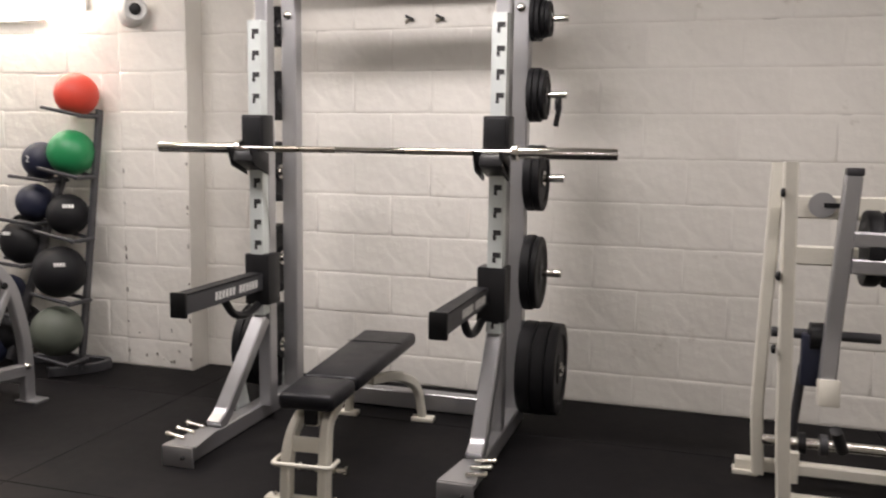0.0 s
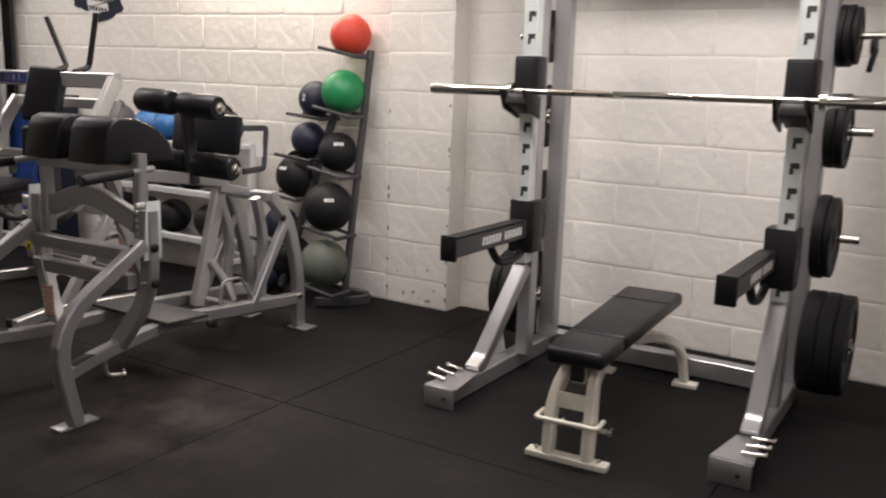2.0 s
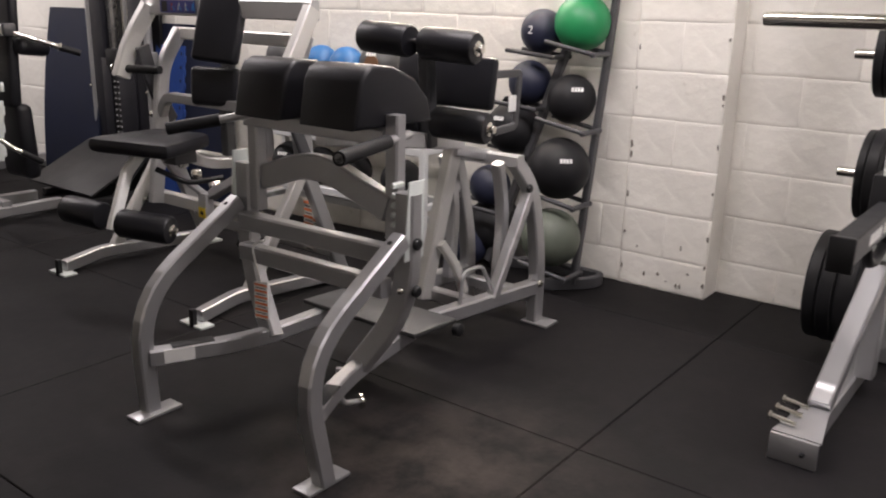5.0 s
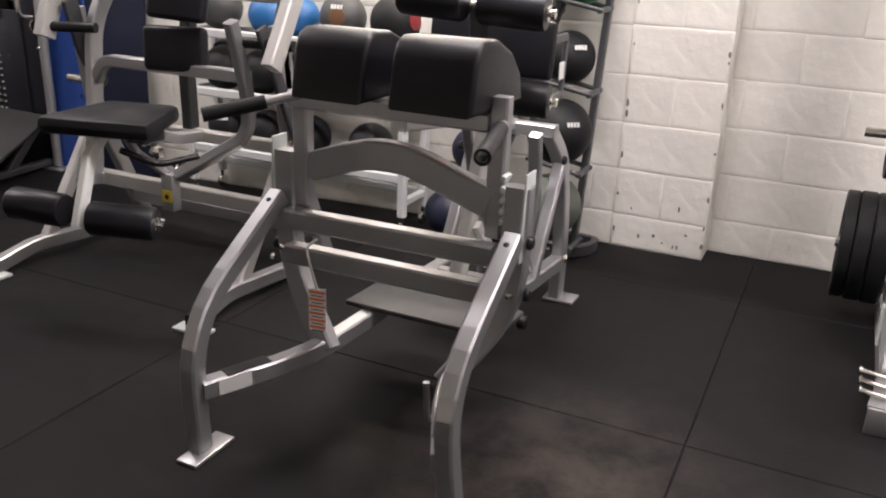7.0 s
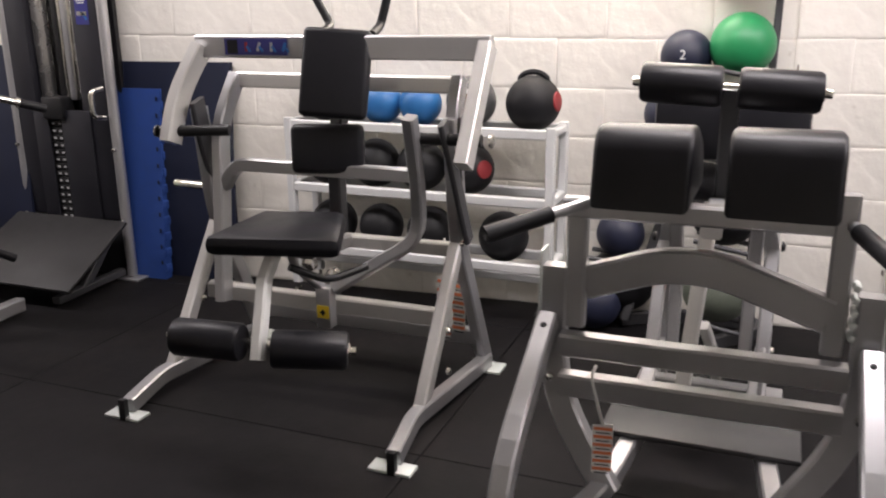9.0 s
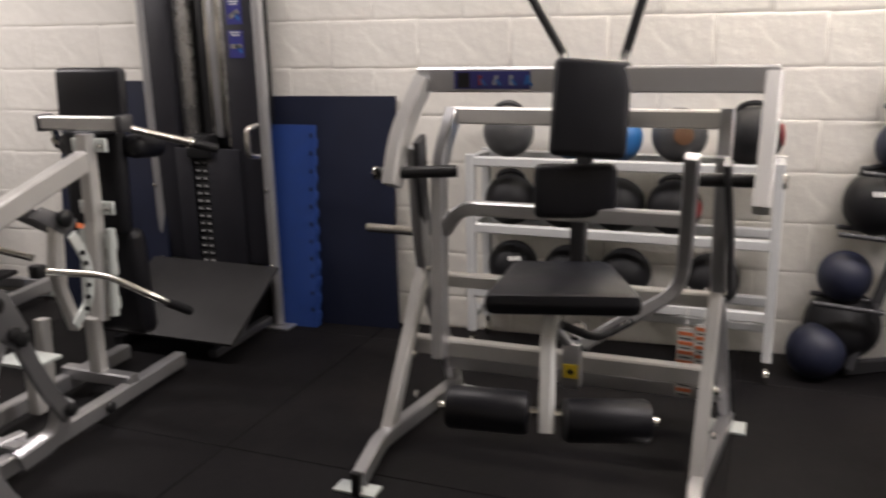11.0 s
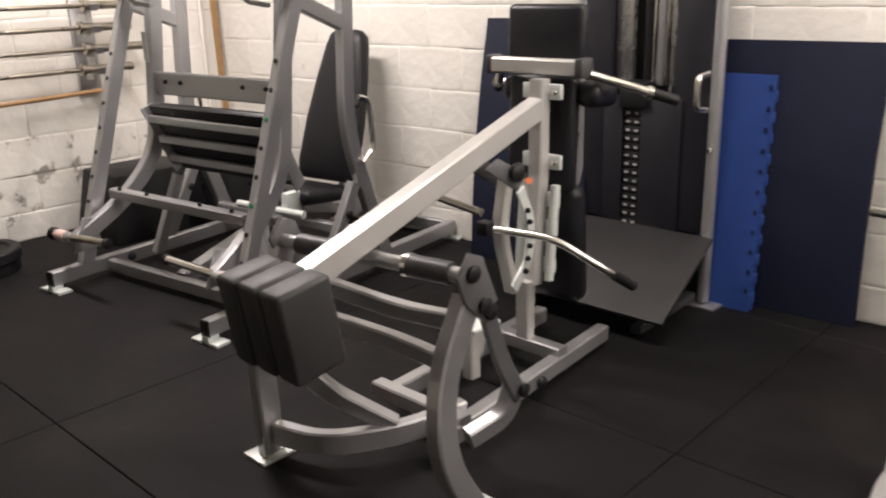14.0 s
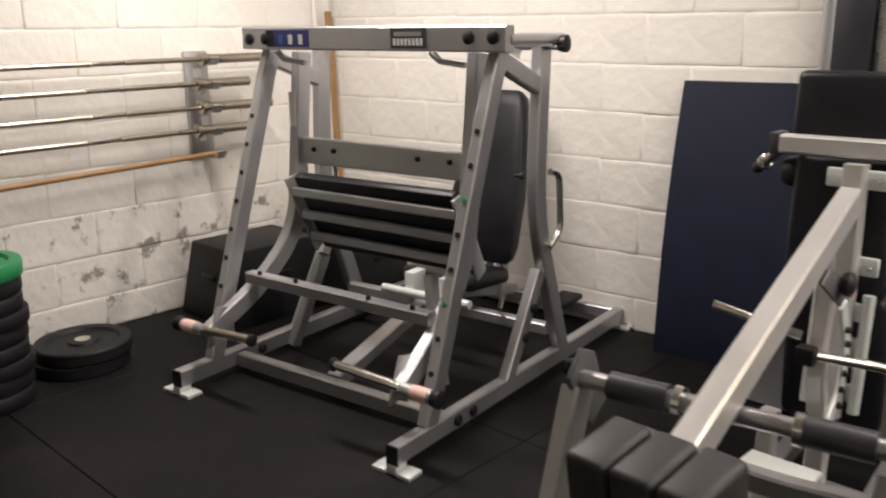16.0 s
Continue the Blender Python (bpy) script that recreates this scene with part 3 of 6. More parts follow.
        rod("grip", h, [r + (t - r) * 0.18, t], 0.021, RUBBER, 0, "black rubber grip")
    thigh_pad("thigh_pad", g, 0.21, 0.435)
    thigh_pad("thigh_pad", g, -0.105, 0.135)
    beam("slide_beam", g, [(-1.9, 0.165, 0.93), (-1.1, 0.2, 0.82)], 0.05, 0.06, SILVER, (0, 1, 0))
    # foot rollers on their carriage
    roller(g, (-1.42, 0.195, 1.215), (-1.42, 0.42, 1.225), 0.058)
    roller(g, (-1.40, 0.155, 1.212), (-1.38, -0.065, 1.20), 0.058)
    roller(g, (-1.33, 0.20, 0.925), (-1.35, 0.42, 0.93), 0.058)
    roller(g, (-1.32, 0.16, 0.925), (-1.285, -0.06, 0.915), 0.058)
    block("foot_board", g, pose(-1.24, 0.175, 1.07, 0, 8, 0), (0.045, 0.45, 0.19), VINYL, 0.018)
    beam("carriage_post", g, [(-1.33, 0.175, 0.83), (-1.36, 0.175, 1.21)], 0.05, 0.05, DARKGREY, (0, 1, 0))
    rod("roller_axle", g, [(-1.42, 0.42, 1.225), (-1.38, -0.08, 1.20)], 0.012, CHROME)
    rod("roller_axle", g, [(-1.35, 0.42, 0.93), (-1.285, -0.08, 0.915)], 0.012, CHROME)
    beam("stop_frame", g, [(-1.24, -0.04, 1.105), (-1.03, -0.02, 1.10), (-1.05, -0.02, 0.90), (-1.20, -0.03, 0.895)], 0.014, 0.03, DARKGREY, (0, 1, 0), 0.02)
    block("instruction_label", g, pose(-1.09, -0.03, 0.99), (0.05, 0.003, 0.06), LABEL, 0)
    # rear stand
    for y, s in ((0.02, 1), (0.39, -1)):
        beam("rear_leg", g, [(-0.93, y + s * 0.03, 0.74), (-0.84, y, 0.62), (-0.755, y, 0.32), (-0.755, y, 0.012)], 0.05, 0.065, SILVER, (0, 1, 0), 0.22)
        beam("rear_strut", g, [(-0.86, y, 0.60), (-1.10, y, 0.20)], 0.045, 0.045, SILVER, (0, 1, 0))
        beam("base_rail", g, [(-1.62, y + s * 0.02, 0.225), (-0.76, y, 0.17)], 0.055, 0.06, SILVER, (0, 1, 0))
        beam("curved_stay", g, [(-1.02, y + s * 0.05, 0.74), (-0.95, y + s * 0.06, 0.52), (-0.98, y + s * 0.06, 0.20)], 0.045, 0.045, SILVER, (0, 1, 0), 0.15)
        block("foot_plate", g, pose(-0.745, y - s * 0.02, 0.006), (0.10, 0.13, 0.012), SILVER, 0.003)
        bolt(g, (-0.90, y - s * 0.026, 0.63), (0, -s, 0), 0.018)
        bolt(g, (-0.775, y - s * 0.026, 0.19), (0, -s, 0), 0.018, CHROME)
    beam("centre_post", g, [(-1.115, 0.215, 0.83), (-1.25, 0.26, 0.19)], 0.05, 0.07, PALE, (0, 1, 0))
    beam("post_brace", g, [(-1.20, 0.21, 0.42), (-1.13, 0.18, 0.31), (-1.10, 0.16, 0.20)], 0.035, 0.035, PALE, (0, 1, 0), 0.04)
    rod("wire_guard", g, [(-1.32, 0.02, 0.24), (-1.30, 0.02, 0.36), (-1.18, 0.02, 0.36), (-1.10, 0.02, 0.24)], 0.008, SILVER, 0.03)
    beam("rear_crossbar", g, [(-0.93, 0.02, 0.74), (-0.93, 0.39, 0.74)], 0.05, 0.05, SILVER, (0, 0, 1))
    beam("rear_top", g, [(-1.15, 0.205, 0.795), (-0.92, 0.205, 0.745)], 0.06, 0.05, SILVER, (0, 1, 0))
    beam("base_crossbar", g, [(-1.2, 0.02, 0.2), (-1.2, 0.39, 0.2)], 0.05, 0.05, SILVER, (0, 0, 1))
    beam("rear_crossbar", g, [(-0.755, 0.02, 0.12), (-0.755, 0.39, 0.12)], 0.05, 0.05, SILVER, (0, 0, 1))
    slab("foot_platform", g, [(-1.74, 0.44, 0.272), (-1.74, -0.10, 0.272), (-1.50, -0.10, 0.262), (-1.50, 0.44, 0.262)], 0.018, GREYPLATE, 0.006, "dark grey ribbed step plate")
    for y in (-0.07, 0.05):
        lathe("knob", g, (-1.47, y, 0.205), (0, -1, 0), [(0.012, 0), (0.024, 0.004), (0.024, 0.026), (0.016, 0.032)], BLACK, "", 16)
    rod("adjust_pin", g, [(-1.985, 0.015, 0.20), (-1.98, 0.01, 0.07), (-1.915, -0.005, 0.06)], 0.010, SILVER, 0.03)
    lathe("pin_knob", g, (-1.915, -0.005, 0.06), (0.9, -0.3, 0), [(0.01, 0), (0.026, 0.004), (0.026, 0.012), (0.01, 0.016)], CHROME, "", 16)
    block("maker_label", g, pose(-2.262, 0.4775, 0.207, 0, 0, -25), (0.10, 0.003, 0.046), LABEL, 0)
    striped_tag((-1.985, 0.385, 0.345), (0.052, 0.135), 20, "white card safety tag with orange stripes hanging from the bench", 6, [(-1.93, 0.42, 0.545), (-1.99, 0.42, 0.54), (-1.99, 0.40, 0.47), (-1.985, 0.385, 0.41)])


glute_ham()


# ---- seated abdominal machine ----
def crunch_machine():
    m = thing("abdominal_machine", (-1.3, 1.6, 0), "silver plate loaded seated machine with black vinyl pads", "exercise machine")
    for y, yo in ((1.10, 1.13), (2.175, 2.205)):
        beam("base_beam", m, [(-1.73, y, 0.035), (-1.50, yo, 0.06), (-0.88, yo - 0.06, 0.04)], 0.05, 0.06, SILVER, (0, 1, 0), 0.05)
        block("foot_plate", m, pose(-1.74, y, 0.006), (0.07, 0.15, 0.012), ZINC, 0.003)
        block("foot_post", m, pose(-1.765, y - 0.01, 0.04), (0.022, 0.03, 0.08), BLACK, 0.003)
        block("foot_plate", m, pose(-0.88, yo - 0.06, 0.006), (0.10, 0.14, 0.012), ZINC, 0.003)
        beam("front_leg", m, [(-1.425, yo, 0.07), (-1.06, yo - 0.01, 0.62)], 0.045, 0.06, PALE, (0, 1, 0))
        beam("rear_leg", m, [(-0.88, yo - 0.05, 0.05), (-1.09, yo - 0.01, 0.62), (-1.14, yo - 0.01, 1.06)], 0.045, 0.07, SILVER, (0, 1, 0), 0.12)
        for z in (0.14, 0.30, 0.59):
            bolt(m, (-1.25 if z < 0.5 else -1.10, yo - 0.03, z), (0, -1, 0), 0.013, CHROME)
    beam("crossbar", m, [(-1.16, 2.20, 0.31), (-1.08, 1.15, 0.28)], 0.065, 0.05, PALE, (0, 0, 1))
    beam("rear_crossbar", m, [(-0.93, 2.15, 0.16), (-0.93, 1.09, 0.16)], 0.06, 0.05, SILVER, (0, 0, 1))
    beam("crossbar", m, [(-1.08, 2.10, 0.55), (-1.05, 1.13, 0.55)], 0.05, 0.05, PALE, (0, 0, 1))
    beam("lift_arm", m, [(-1.31, 2.21, 0.945), (-1.245, 2.205, 1.12), (-1.16, 2.14, 1.30)], 0.05, 0.085, PALE, (0, 1, 0), 0.12)
    beam("lift_arm", m, [(-1.355, 0.995, 0.93), (-1.245, 0.99, 1.12), (-1.14, 0.985, 1.31)], 0.05, 0.075, PALE, (0, 1, 0), 0.12)
    top = beam("lift_bar", m, [(-1.15, 2.16, 1.30), (-1.135, 0.97, 1.30)], 0.085, 0.05, SILVER, (0, 0, 1))
    block("placard", top, pose(-1.178, 1.885, 1.30, 0, 0, 1), (0.003, 0.27, 0.06), PURPLE, 0.0, "purple instruction placard")
    block("placard_print", top, pose(-1.181, 1.985, 1.30, 0, 0, 1), (0.002, 0.045, 0.05), BLACK, 0)
    for i, c in enumerate((DARKRED, FADED, FADED, BLUEBALL)):
        block("pictogram", top, pose(-1.181, 1.925 - 0.055 * i, 1.30, 20 * (i % 2), 0, 1), (0.002, 0.011, 0.034), c, 0.0)
        block("pictogram", top, pose(-1.181, 1.915 - 0.055 * i, 1.292, -40, 0, 1), (0.002, 0.008, 0.026), BLUEBALL, 0.0)
    beam("inner_bar", m, [(-1.02, 2.09, 1.165), (-1.05, 1.11, 1.165)], 0.06, 0.05, PALE, (0, 0, 1))
    beam("inner_arm", m, [(-1.03, 2.08, 1.18), (-1.14, 2.10, 1.0), (-1.17, 2.09, 0.79), (-1.25, 2.07, 0.30)], 0.045, 0.07, SILVER, (0, 1, 0), 0.1)
    beam("inner_arm", m, [(-1.05, 1.12, 1.19), (-1.12, 1.12, 1.03), (-1.06, 1.12, 0.60)], 0.045, 0.07, SILVER, (0, 1, 0), 0.1)
    beam("pivot_plate", m, [(-1.22, 2.14, 1.10), (-1.16, 2.16, 0.90), (-1.03, 2.20, 0.70)], 0.022, 0.08, DARKGREY, (0, 1, 0), 0.08)
    rod("pivot_shaft", m, [(-1.30, 2.26, 0.985), (-1.22, 2.0, 0.99)], 0.022, BLACK)
    rod("pivot_shaft", m, [(-1.26, 1.20, 1.0), (-1.24, 0.97, 1.0)], 0.022, BLACK)
    for p in ((-1.24, 0.94, 1.0), (-1.30, 2.27, 0.985)):
        bolt(m, p, (0, -1 if p[1] < 1.5 else 1, 0), 0.024, CHROME)
    rod("plate_peg", m, [(-1.02, 2.20, 0.712), (-0.962, 2.485, 0.702)], 0.019, CHROME)
    # pads
    bp = toward((-1.20, 1.54, 1.21), (-0.97, -0.30, 0.25), (0.25, 0.0, 1))
    block("back_pad", m, bp, (0.055, 0.25, 0.32), VINYL, 0.022, "black vinyl back pad", 3)
    block("head_pad", m, toward((-1.20, 1.585, 0.935), (-0.97, -0.26, 0.05)), (0.06, 0.275, 0.185), VINYL, 0.024, "black vinyl lower back pad", 3)
    beam("back_post", m, [(-1.14, 1.585, 0.60), (-1.15, 1.58, 0.86), (-1.12, 1.55, 1.28)], 0.05, 0.06, DARKGREY, (0, 1, 0), 0.05)
    seat = toward((-1.585, 1.535, 0.715), (-0.97, -0.25, 0.0))
    slab("seat_pad", m, [seat @ V(-0.19, -0.155, 0.035), seat @ V(0.19, -0.225, 0.035), seat @ V(0.19, 0.225, 0.035), seat @ V(-0.19, 0.155, 0.035)], 0.07, VINYL, 0.028, "black vinyl tapered seat pad")
    beam("seat_post", m, [(-1.50, 1.53, 0.68), (-1.30, 1.56, 0.58), (-1.10, 1.58, 0.56)], 0.05, 0.05, SILVER, (0, 1, 0), 0.08)
    block("seat_bracket", m, pose(-1.47, 1.53, 0.64), (0.12, 0.10, 0.06), DARKGREY, 0.006)
    beam("handle_frame", m, [(-1.18, 2.07, 0.76), (-1.19, 2.0, 0.855), (-1.19, 1.23, 0.855)], 0.045, 0.05, SILVER, (1, 0, 0), 0.06)
    beam("pivot_plate", m, [(-1.27, 1.10, 1.06), (-1.19, 1.085, 0.85), (-1.08, 1.075, 0.60)], 0.022, 0.06, DARKGREY, (0, 1, 0), 0.08)
    beam("handle_arm", m, [(-1.32, 1.20, 1.08), (-1.22, 1.215, 0.80), (-1.20, 1.225, 0.62), (-1.30, 1.53, 0.43)], 0.045, 0.05, SILVER, (0, 1, 0.2), 0.13)
    block("label_bracket", m, pose(-1.315, 1.56, 0.36, 0, 0, 0), (0.05, 0.06, 0.16), SILVER, 0.004)
    block("warning_label", m, pose(-1.3415, 1.56, 0.345), (0.002, 0.05, 0.05), YELLOW, 0)
    block("warning_print", m, pose(-1.343, 1.56, 0.343, 45, 0, 0), (0.002, 0.018, 0.018), BLACK, 0)
    beam("roller_post", m, [(-1.66, 1.54, 0.68), (-1.745, 1.533, 0.60), (-1.85, 1.51, 0.365)], 0.04, 0.045, LABEL, (0, 1, 0))
    rod("roller_axle", m, [(-1.865, 1.78, 0.425), (-1.75, 1.24, 0.39)], 0.013, CHROME)
    roller(m, (-1.853, 1.56, 0.42), (-1.89, 1.79, 0.425), 0.062)
    roller(m, (-1.835, 1.465, 0.405), (-1.735, 1.245, 0.39), 0.062)
    rod("lever", m, [(-1.60, 1.53, 0.60), (-1.50, 1.44, 0.53), (-1.36, 1.36, 0.55)], 0.013, BLACK, 0.05)
    for a in ((-1.30, 1.62, 0.52), (-1.40, 1.58, 0.60), (-1.25, 1.55, 0.47)):
        lathe("pivot_nut", m, a, (-1, 0, 0), [(0.012, 0), (0.028, 0.004), (0.028, 0.03), (0.012, 0.036)], CHROME, "", 14)
    beam("linkage", m, [(-1.30, 1.57, 0.42), (-1.45, 1.60, 0.55), (-1.55, 1.56, 0.66)], 0.03, 0.03, SILVER, (0, 1, 0))
    rod("hand_rail", m, [(-1.06, 1.68, 1.34), (-0.95, 1.685, 1.37), (-0.95, 1.86, 1.66)], 0.017, BLACK, 0.03, "black upright rail")
    rod("hand_rail", m, [(-1.06, 1.46, 1.34), (-0.95, 1.475, 1.37), (-0.95, 1.385, 1.68)], 0.017, BLACK, 0.03, "black upright rail")
    striped_tag((-0.955, 1.165, 0.30), (0.055, 0.25), 8, "white card safety tag with orange stripes hanging beside another", 7, [(-0.95, 1.165, 0.42), (-0.95, 1.165, 0.56)])
    striped_tag((-0.957, 1.225, 0.275), (0.06, 0.26), 8, "white card safety tag with orange stripes hanging from the machine", 7, [(-0.95, 1.225, 0.40), (-0.95, 1.225, 0.56)])


crunch_machine()


# ---- balls, their shelf and their tree ----
def ball(at, r, mat, label, group, dent=0.0, mark=None, hoop=False, spot=None, turn=200):
    """turn: which way, in degrees round the vertical, the printed side faces."""
    ob = thing("medicine_ball", (at[0], at[1], at[2] - r), label, "medicine ball", group)
    bm = bmesh.new()
    bmesh.ops.create_uvsphere(bm, u_segments=28, v_segments=18, radius=r)
    for v in bm.verts:
        v.co *= 1 + 0.004 * math.sin(11 * math.atan2(v.co.y, v.co.x)) * math.cos(6 * v.co.z / r)
        if dent and v.co.z < -0.6 * r:
            v.co.z = -0.6 * r + (v.co.z + 0.6 * r) * (1 - dent)
    bmesh.ops.translate(bm, verts=bm.verts, vec=at)
    shell = part("shell", bm, mat, ob, "", True)
    d = V(math.cos(radians(turn)), math.sin(radians(turn)), 0.1).normalized()
    if mark:
        q = toward(Vector(at) + d * (r + 0.0005), d)
        if mark.isdigit():
            txt = bpy.data.curves.new("numeral", "FONT")
            txt.body, txt.size, txt.align_x, txt.extrude = mark, 0.055, "CENTER", 0.001
            lt = new("numeral", txt)
            txt.materials.append(LABEL)
            lt.parent = ob
            lt.matrix_basis = Matrix.Translation(-Vector((at[0], at[1], at[2] - r))) @ q @ Matrix(((0, 0, 1, 0), (1, 0, 0, 0), (0, 1, 0, -0.02), (0, 0, 0, 1)))
        else:
            for k in range(4):
                block("print_bar", ob, q @ pose(-0.002, 0.022 - 0.015 * k, 0.045, 0, -14, 0), (0.003, 0.011, 0.02), LABEL, 0)
    if spot:
        lathe("coloured_panel", ob, Vector(at) + d * (r * 0.93), d, [(r * 0.36, 0), (r * 0.34, r * 0.05), (r * 0.2, r * 0.075), (0.001, r * 0.08)], spot, "coloured round panel", 20)
    if hoop:
        pts = [V(at[0], at[1] + r * 0.52 * math.cos(a), at[2] + r * (0.82 + 0.3 * math.sin(a))) for a in [math.pi * i / 10 for i in range(11)]]
        rod("handle", ob, pts, 0.012, mat, 0, "moulded grip", 8)
    return ob


def ball_shelf():
    sh = thing("ball_rack", (-0.33, 1.6, 0), "white steel three tier ball rack on casters against the wall", "ball rack")
    for y in (0.945, 2.245):
        for x in (-0.40, -0.17):
            beam("post", sh, [(x, y, 0.10), (x, y, 0.93)], 0.04, 0.04, SHELFWHITE, (0, 1, 0))
            rod("caster_stem", sh, [(x, y, 0.06), (x, y, 0.115)], 0.011, CHROME)
            lathe("caster_wheel", sh, (x, y - 0.012, 0.036), (0, 1, 0), [(0.012, 0), (0.034, 0.002), (0.036, 0.006), (0.036, 0.018), (0.034, 0.022), (0.012, 0.024)], CHROME, "", 20)
        for z in (0.905, 0.60, 0.30, 0.17):
            beam("side_rail", sh, [(-0.40, y, z), (-0.17, y, z)], 0.035, 0.035, SHELFWHITE, (0, 1, 0))
    for z in (0.90, 0.595, 0.29):
        for x in (-0.40, -0.17):
            beam("shelf_rail", sh, [(x, 0.95, z), (x, 2.24, z)], 0.045, 0.03, SHELFWHITE, (0, 0, 1))
    beam("bottom_rail", sh, [(-0.17, 0.95, 0.17), (-0.17, 2.24, 0.17)], 0.04, 0.03, SHELFWHITE, (0, 0, 1))
    grp = "balls on the white rack"
    top, mid, low = 1.022, 0.712, 0.402
    x = -0.285
    ball((x, 2.10, top), 0.115, GREYBALL, "grey rubber medicine ball with moulded grip on rack", grp, 0, None, True)
    ball((x, 1.80, top - 0.02), 0.10, BLUEBALL, "blue rubber ball on the white rack", grp, 0)
    ball((x, 1.60, top - 0.02), 0.10, BLUEBALL, "bright blue rubber ball on the white rack", grp, 0)
    ball((x, 1.35, top), 0.115, GREYBALL, "dark grey medicine ball with a brown panel on rack", grp, 0, "print", False, BROWN, 195)
    ball((x, 1.06, top), 0.122, RUBBER, "black medicine ball with moulded grip and red side", grp, 0, None, True, DARKRED, 262)
    ball((x, 2.09, mid), 0.118, RUBBER, "black medicine ball on the white rack", grp, 0, None, True)
    ball((x, 1.84, mid), 0.118, RUBBER, "black medicine ball on the white rack", grp)
    ball((x, 1.60, mid), 0.118, RUBBER, "black medicine ball on the white rack", grp)
    ball((x, 1.36, mid), 0.118, RUBBER, "black medicine ball with red panel on the rack", grp, 0, None, True, DARKRED, 238)
    ball((x, 2.08, low), 0.115, RUBBER, "black medicine ball on the white rack", grp, 0, "print")
    ball((x, 1.82, low), 0.11, RUBBER, "black medicine ball on the white rack", grp)
    ball((x, 1.56, low), 0.115, RUBBER, "black medicine ball on the white rack", grp)
    ball((x, 1.19, low), 0.118, RUBBER, "black medicine ball on the white rack", grp)


ball_shelf()


def ball_tree():
    t = thing("ball_tree", (-0.15, 0.3, 0), "dark grey leaning steel ball stand on a curved floor loop", "ball stand")
    def px(z):
        return -0.045 - 0.135 * (1.52 - z)

    beam("front_post", t, [(px(0.03), 0.11, 0.03), (px(1.52), 0.082, 1.52)], 0.03, 0.045, DARKGREY, (0, 1, 0))
    beam("rear_post", t, [(px(0.05), 0.62, 0.05), (px(1.30), 0.26, 1.32)], 0.04, 0.045, DARKGREY, (0, 1, 0))
    beam("floor_loop", t, [(-0.37, 0.24, 0.03), (-0.18, 0.05, 0.03), (-0.06, 0.04, 0.03), (-0.05, 0.40, 0.03), (-0.20, 0.64, 0.03)], 0.06, 0.035, DARKGREY, (0, 0, 1), 0.1)
    for z in (1.50, 1.155, 0.80, 0.45, 0.11):
        for dx in (0.03, -0.13):
            rod("cradle_bar", t, [(px(z) + dx - 0.03, 0.07, z - 0.02), (px(z) + dx - 0.05, 0.33, z + 0.03)], 0.011, DARKGREY)
        rod("cradle_bar", t, [(px(z) + 0.01, 0.085, z - 0.02), (px(z) - 0.17, 0.085, z - 0.02)], 0.013, DARKGREY)
    for z, y in ((1.12, 0.32), (0.87, 0.39), (0.625, 0.46), (0.34, 0.54)):
        for dx in (0.03, -0.12):
            rod("cradle_bar", t, [(px(z) + dx, y - 0.02, z - 0.01), (px(z) + dx - 0.02, y + 0.25, z + 0.015)], 0.011, DARKGREY)
        rod("cradle_bar", t, [(px(z) + 0.02, y, z - 0.01), (px(z) - 0.13, y, z - 0.01)], 0.012, DARKGREY)
    grp = "balls on the leaning stand"
    ball((-0.115, 0.18, 1.605), 0.122, RED, "red rubber medicine ball on the stand", grp)
    ball((-0.14, 0.21, 1.272), 0.132, GREEN, "green rubber medicine ball on the stand", grp, 0.1)
    ball((-0.125, 0.435, 1.225), 0.108, NAVYBALL, "navy medicine ball with a white number on it", grp, 0, "2", False, None, 178)
    ball((-0.13, 0.49, 0.978), 0.108, NAVYBALL, "navy blue rubber medicine ball on the stand", grp)
    ball((-0.165, 0.23, 0.918), 0.118, RUBBER, "black rubber medicine ball on the stand", grp, 0, "print", False, None, 222)
    ball((-0.15, 0.565, 0.745), 0.135, RUBBER, "black medicine ball with moulded grip on the stand", grp, 0, "print", True, None, 178)
    ball((-0.27, 0.215, 0.598), 0.148, RUBBER, "large black rubber medicine ball on the stand", grp, 0, "print", False, None, 222)
    ball((-0.295, 0.225, 0.255), 0.146, OLIVE, "grey green rubber ball low on the stand", grp, 0.08)
    ball((-0.19, 0.665, 0.437), 0.108, NAVYBALL, "navy blue rubber ball low on the stand", grp)
    ball((-0.26, 0.755, 0.12), 0.12, NAVYBALL, "navy blue rubber ball resting on the floor", grp)
    ball((-0.14, 0.655, 0.21), 0.155, RUBBER, "large black rubber ball behind the stand", grp)


ball_tree()


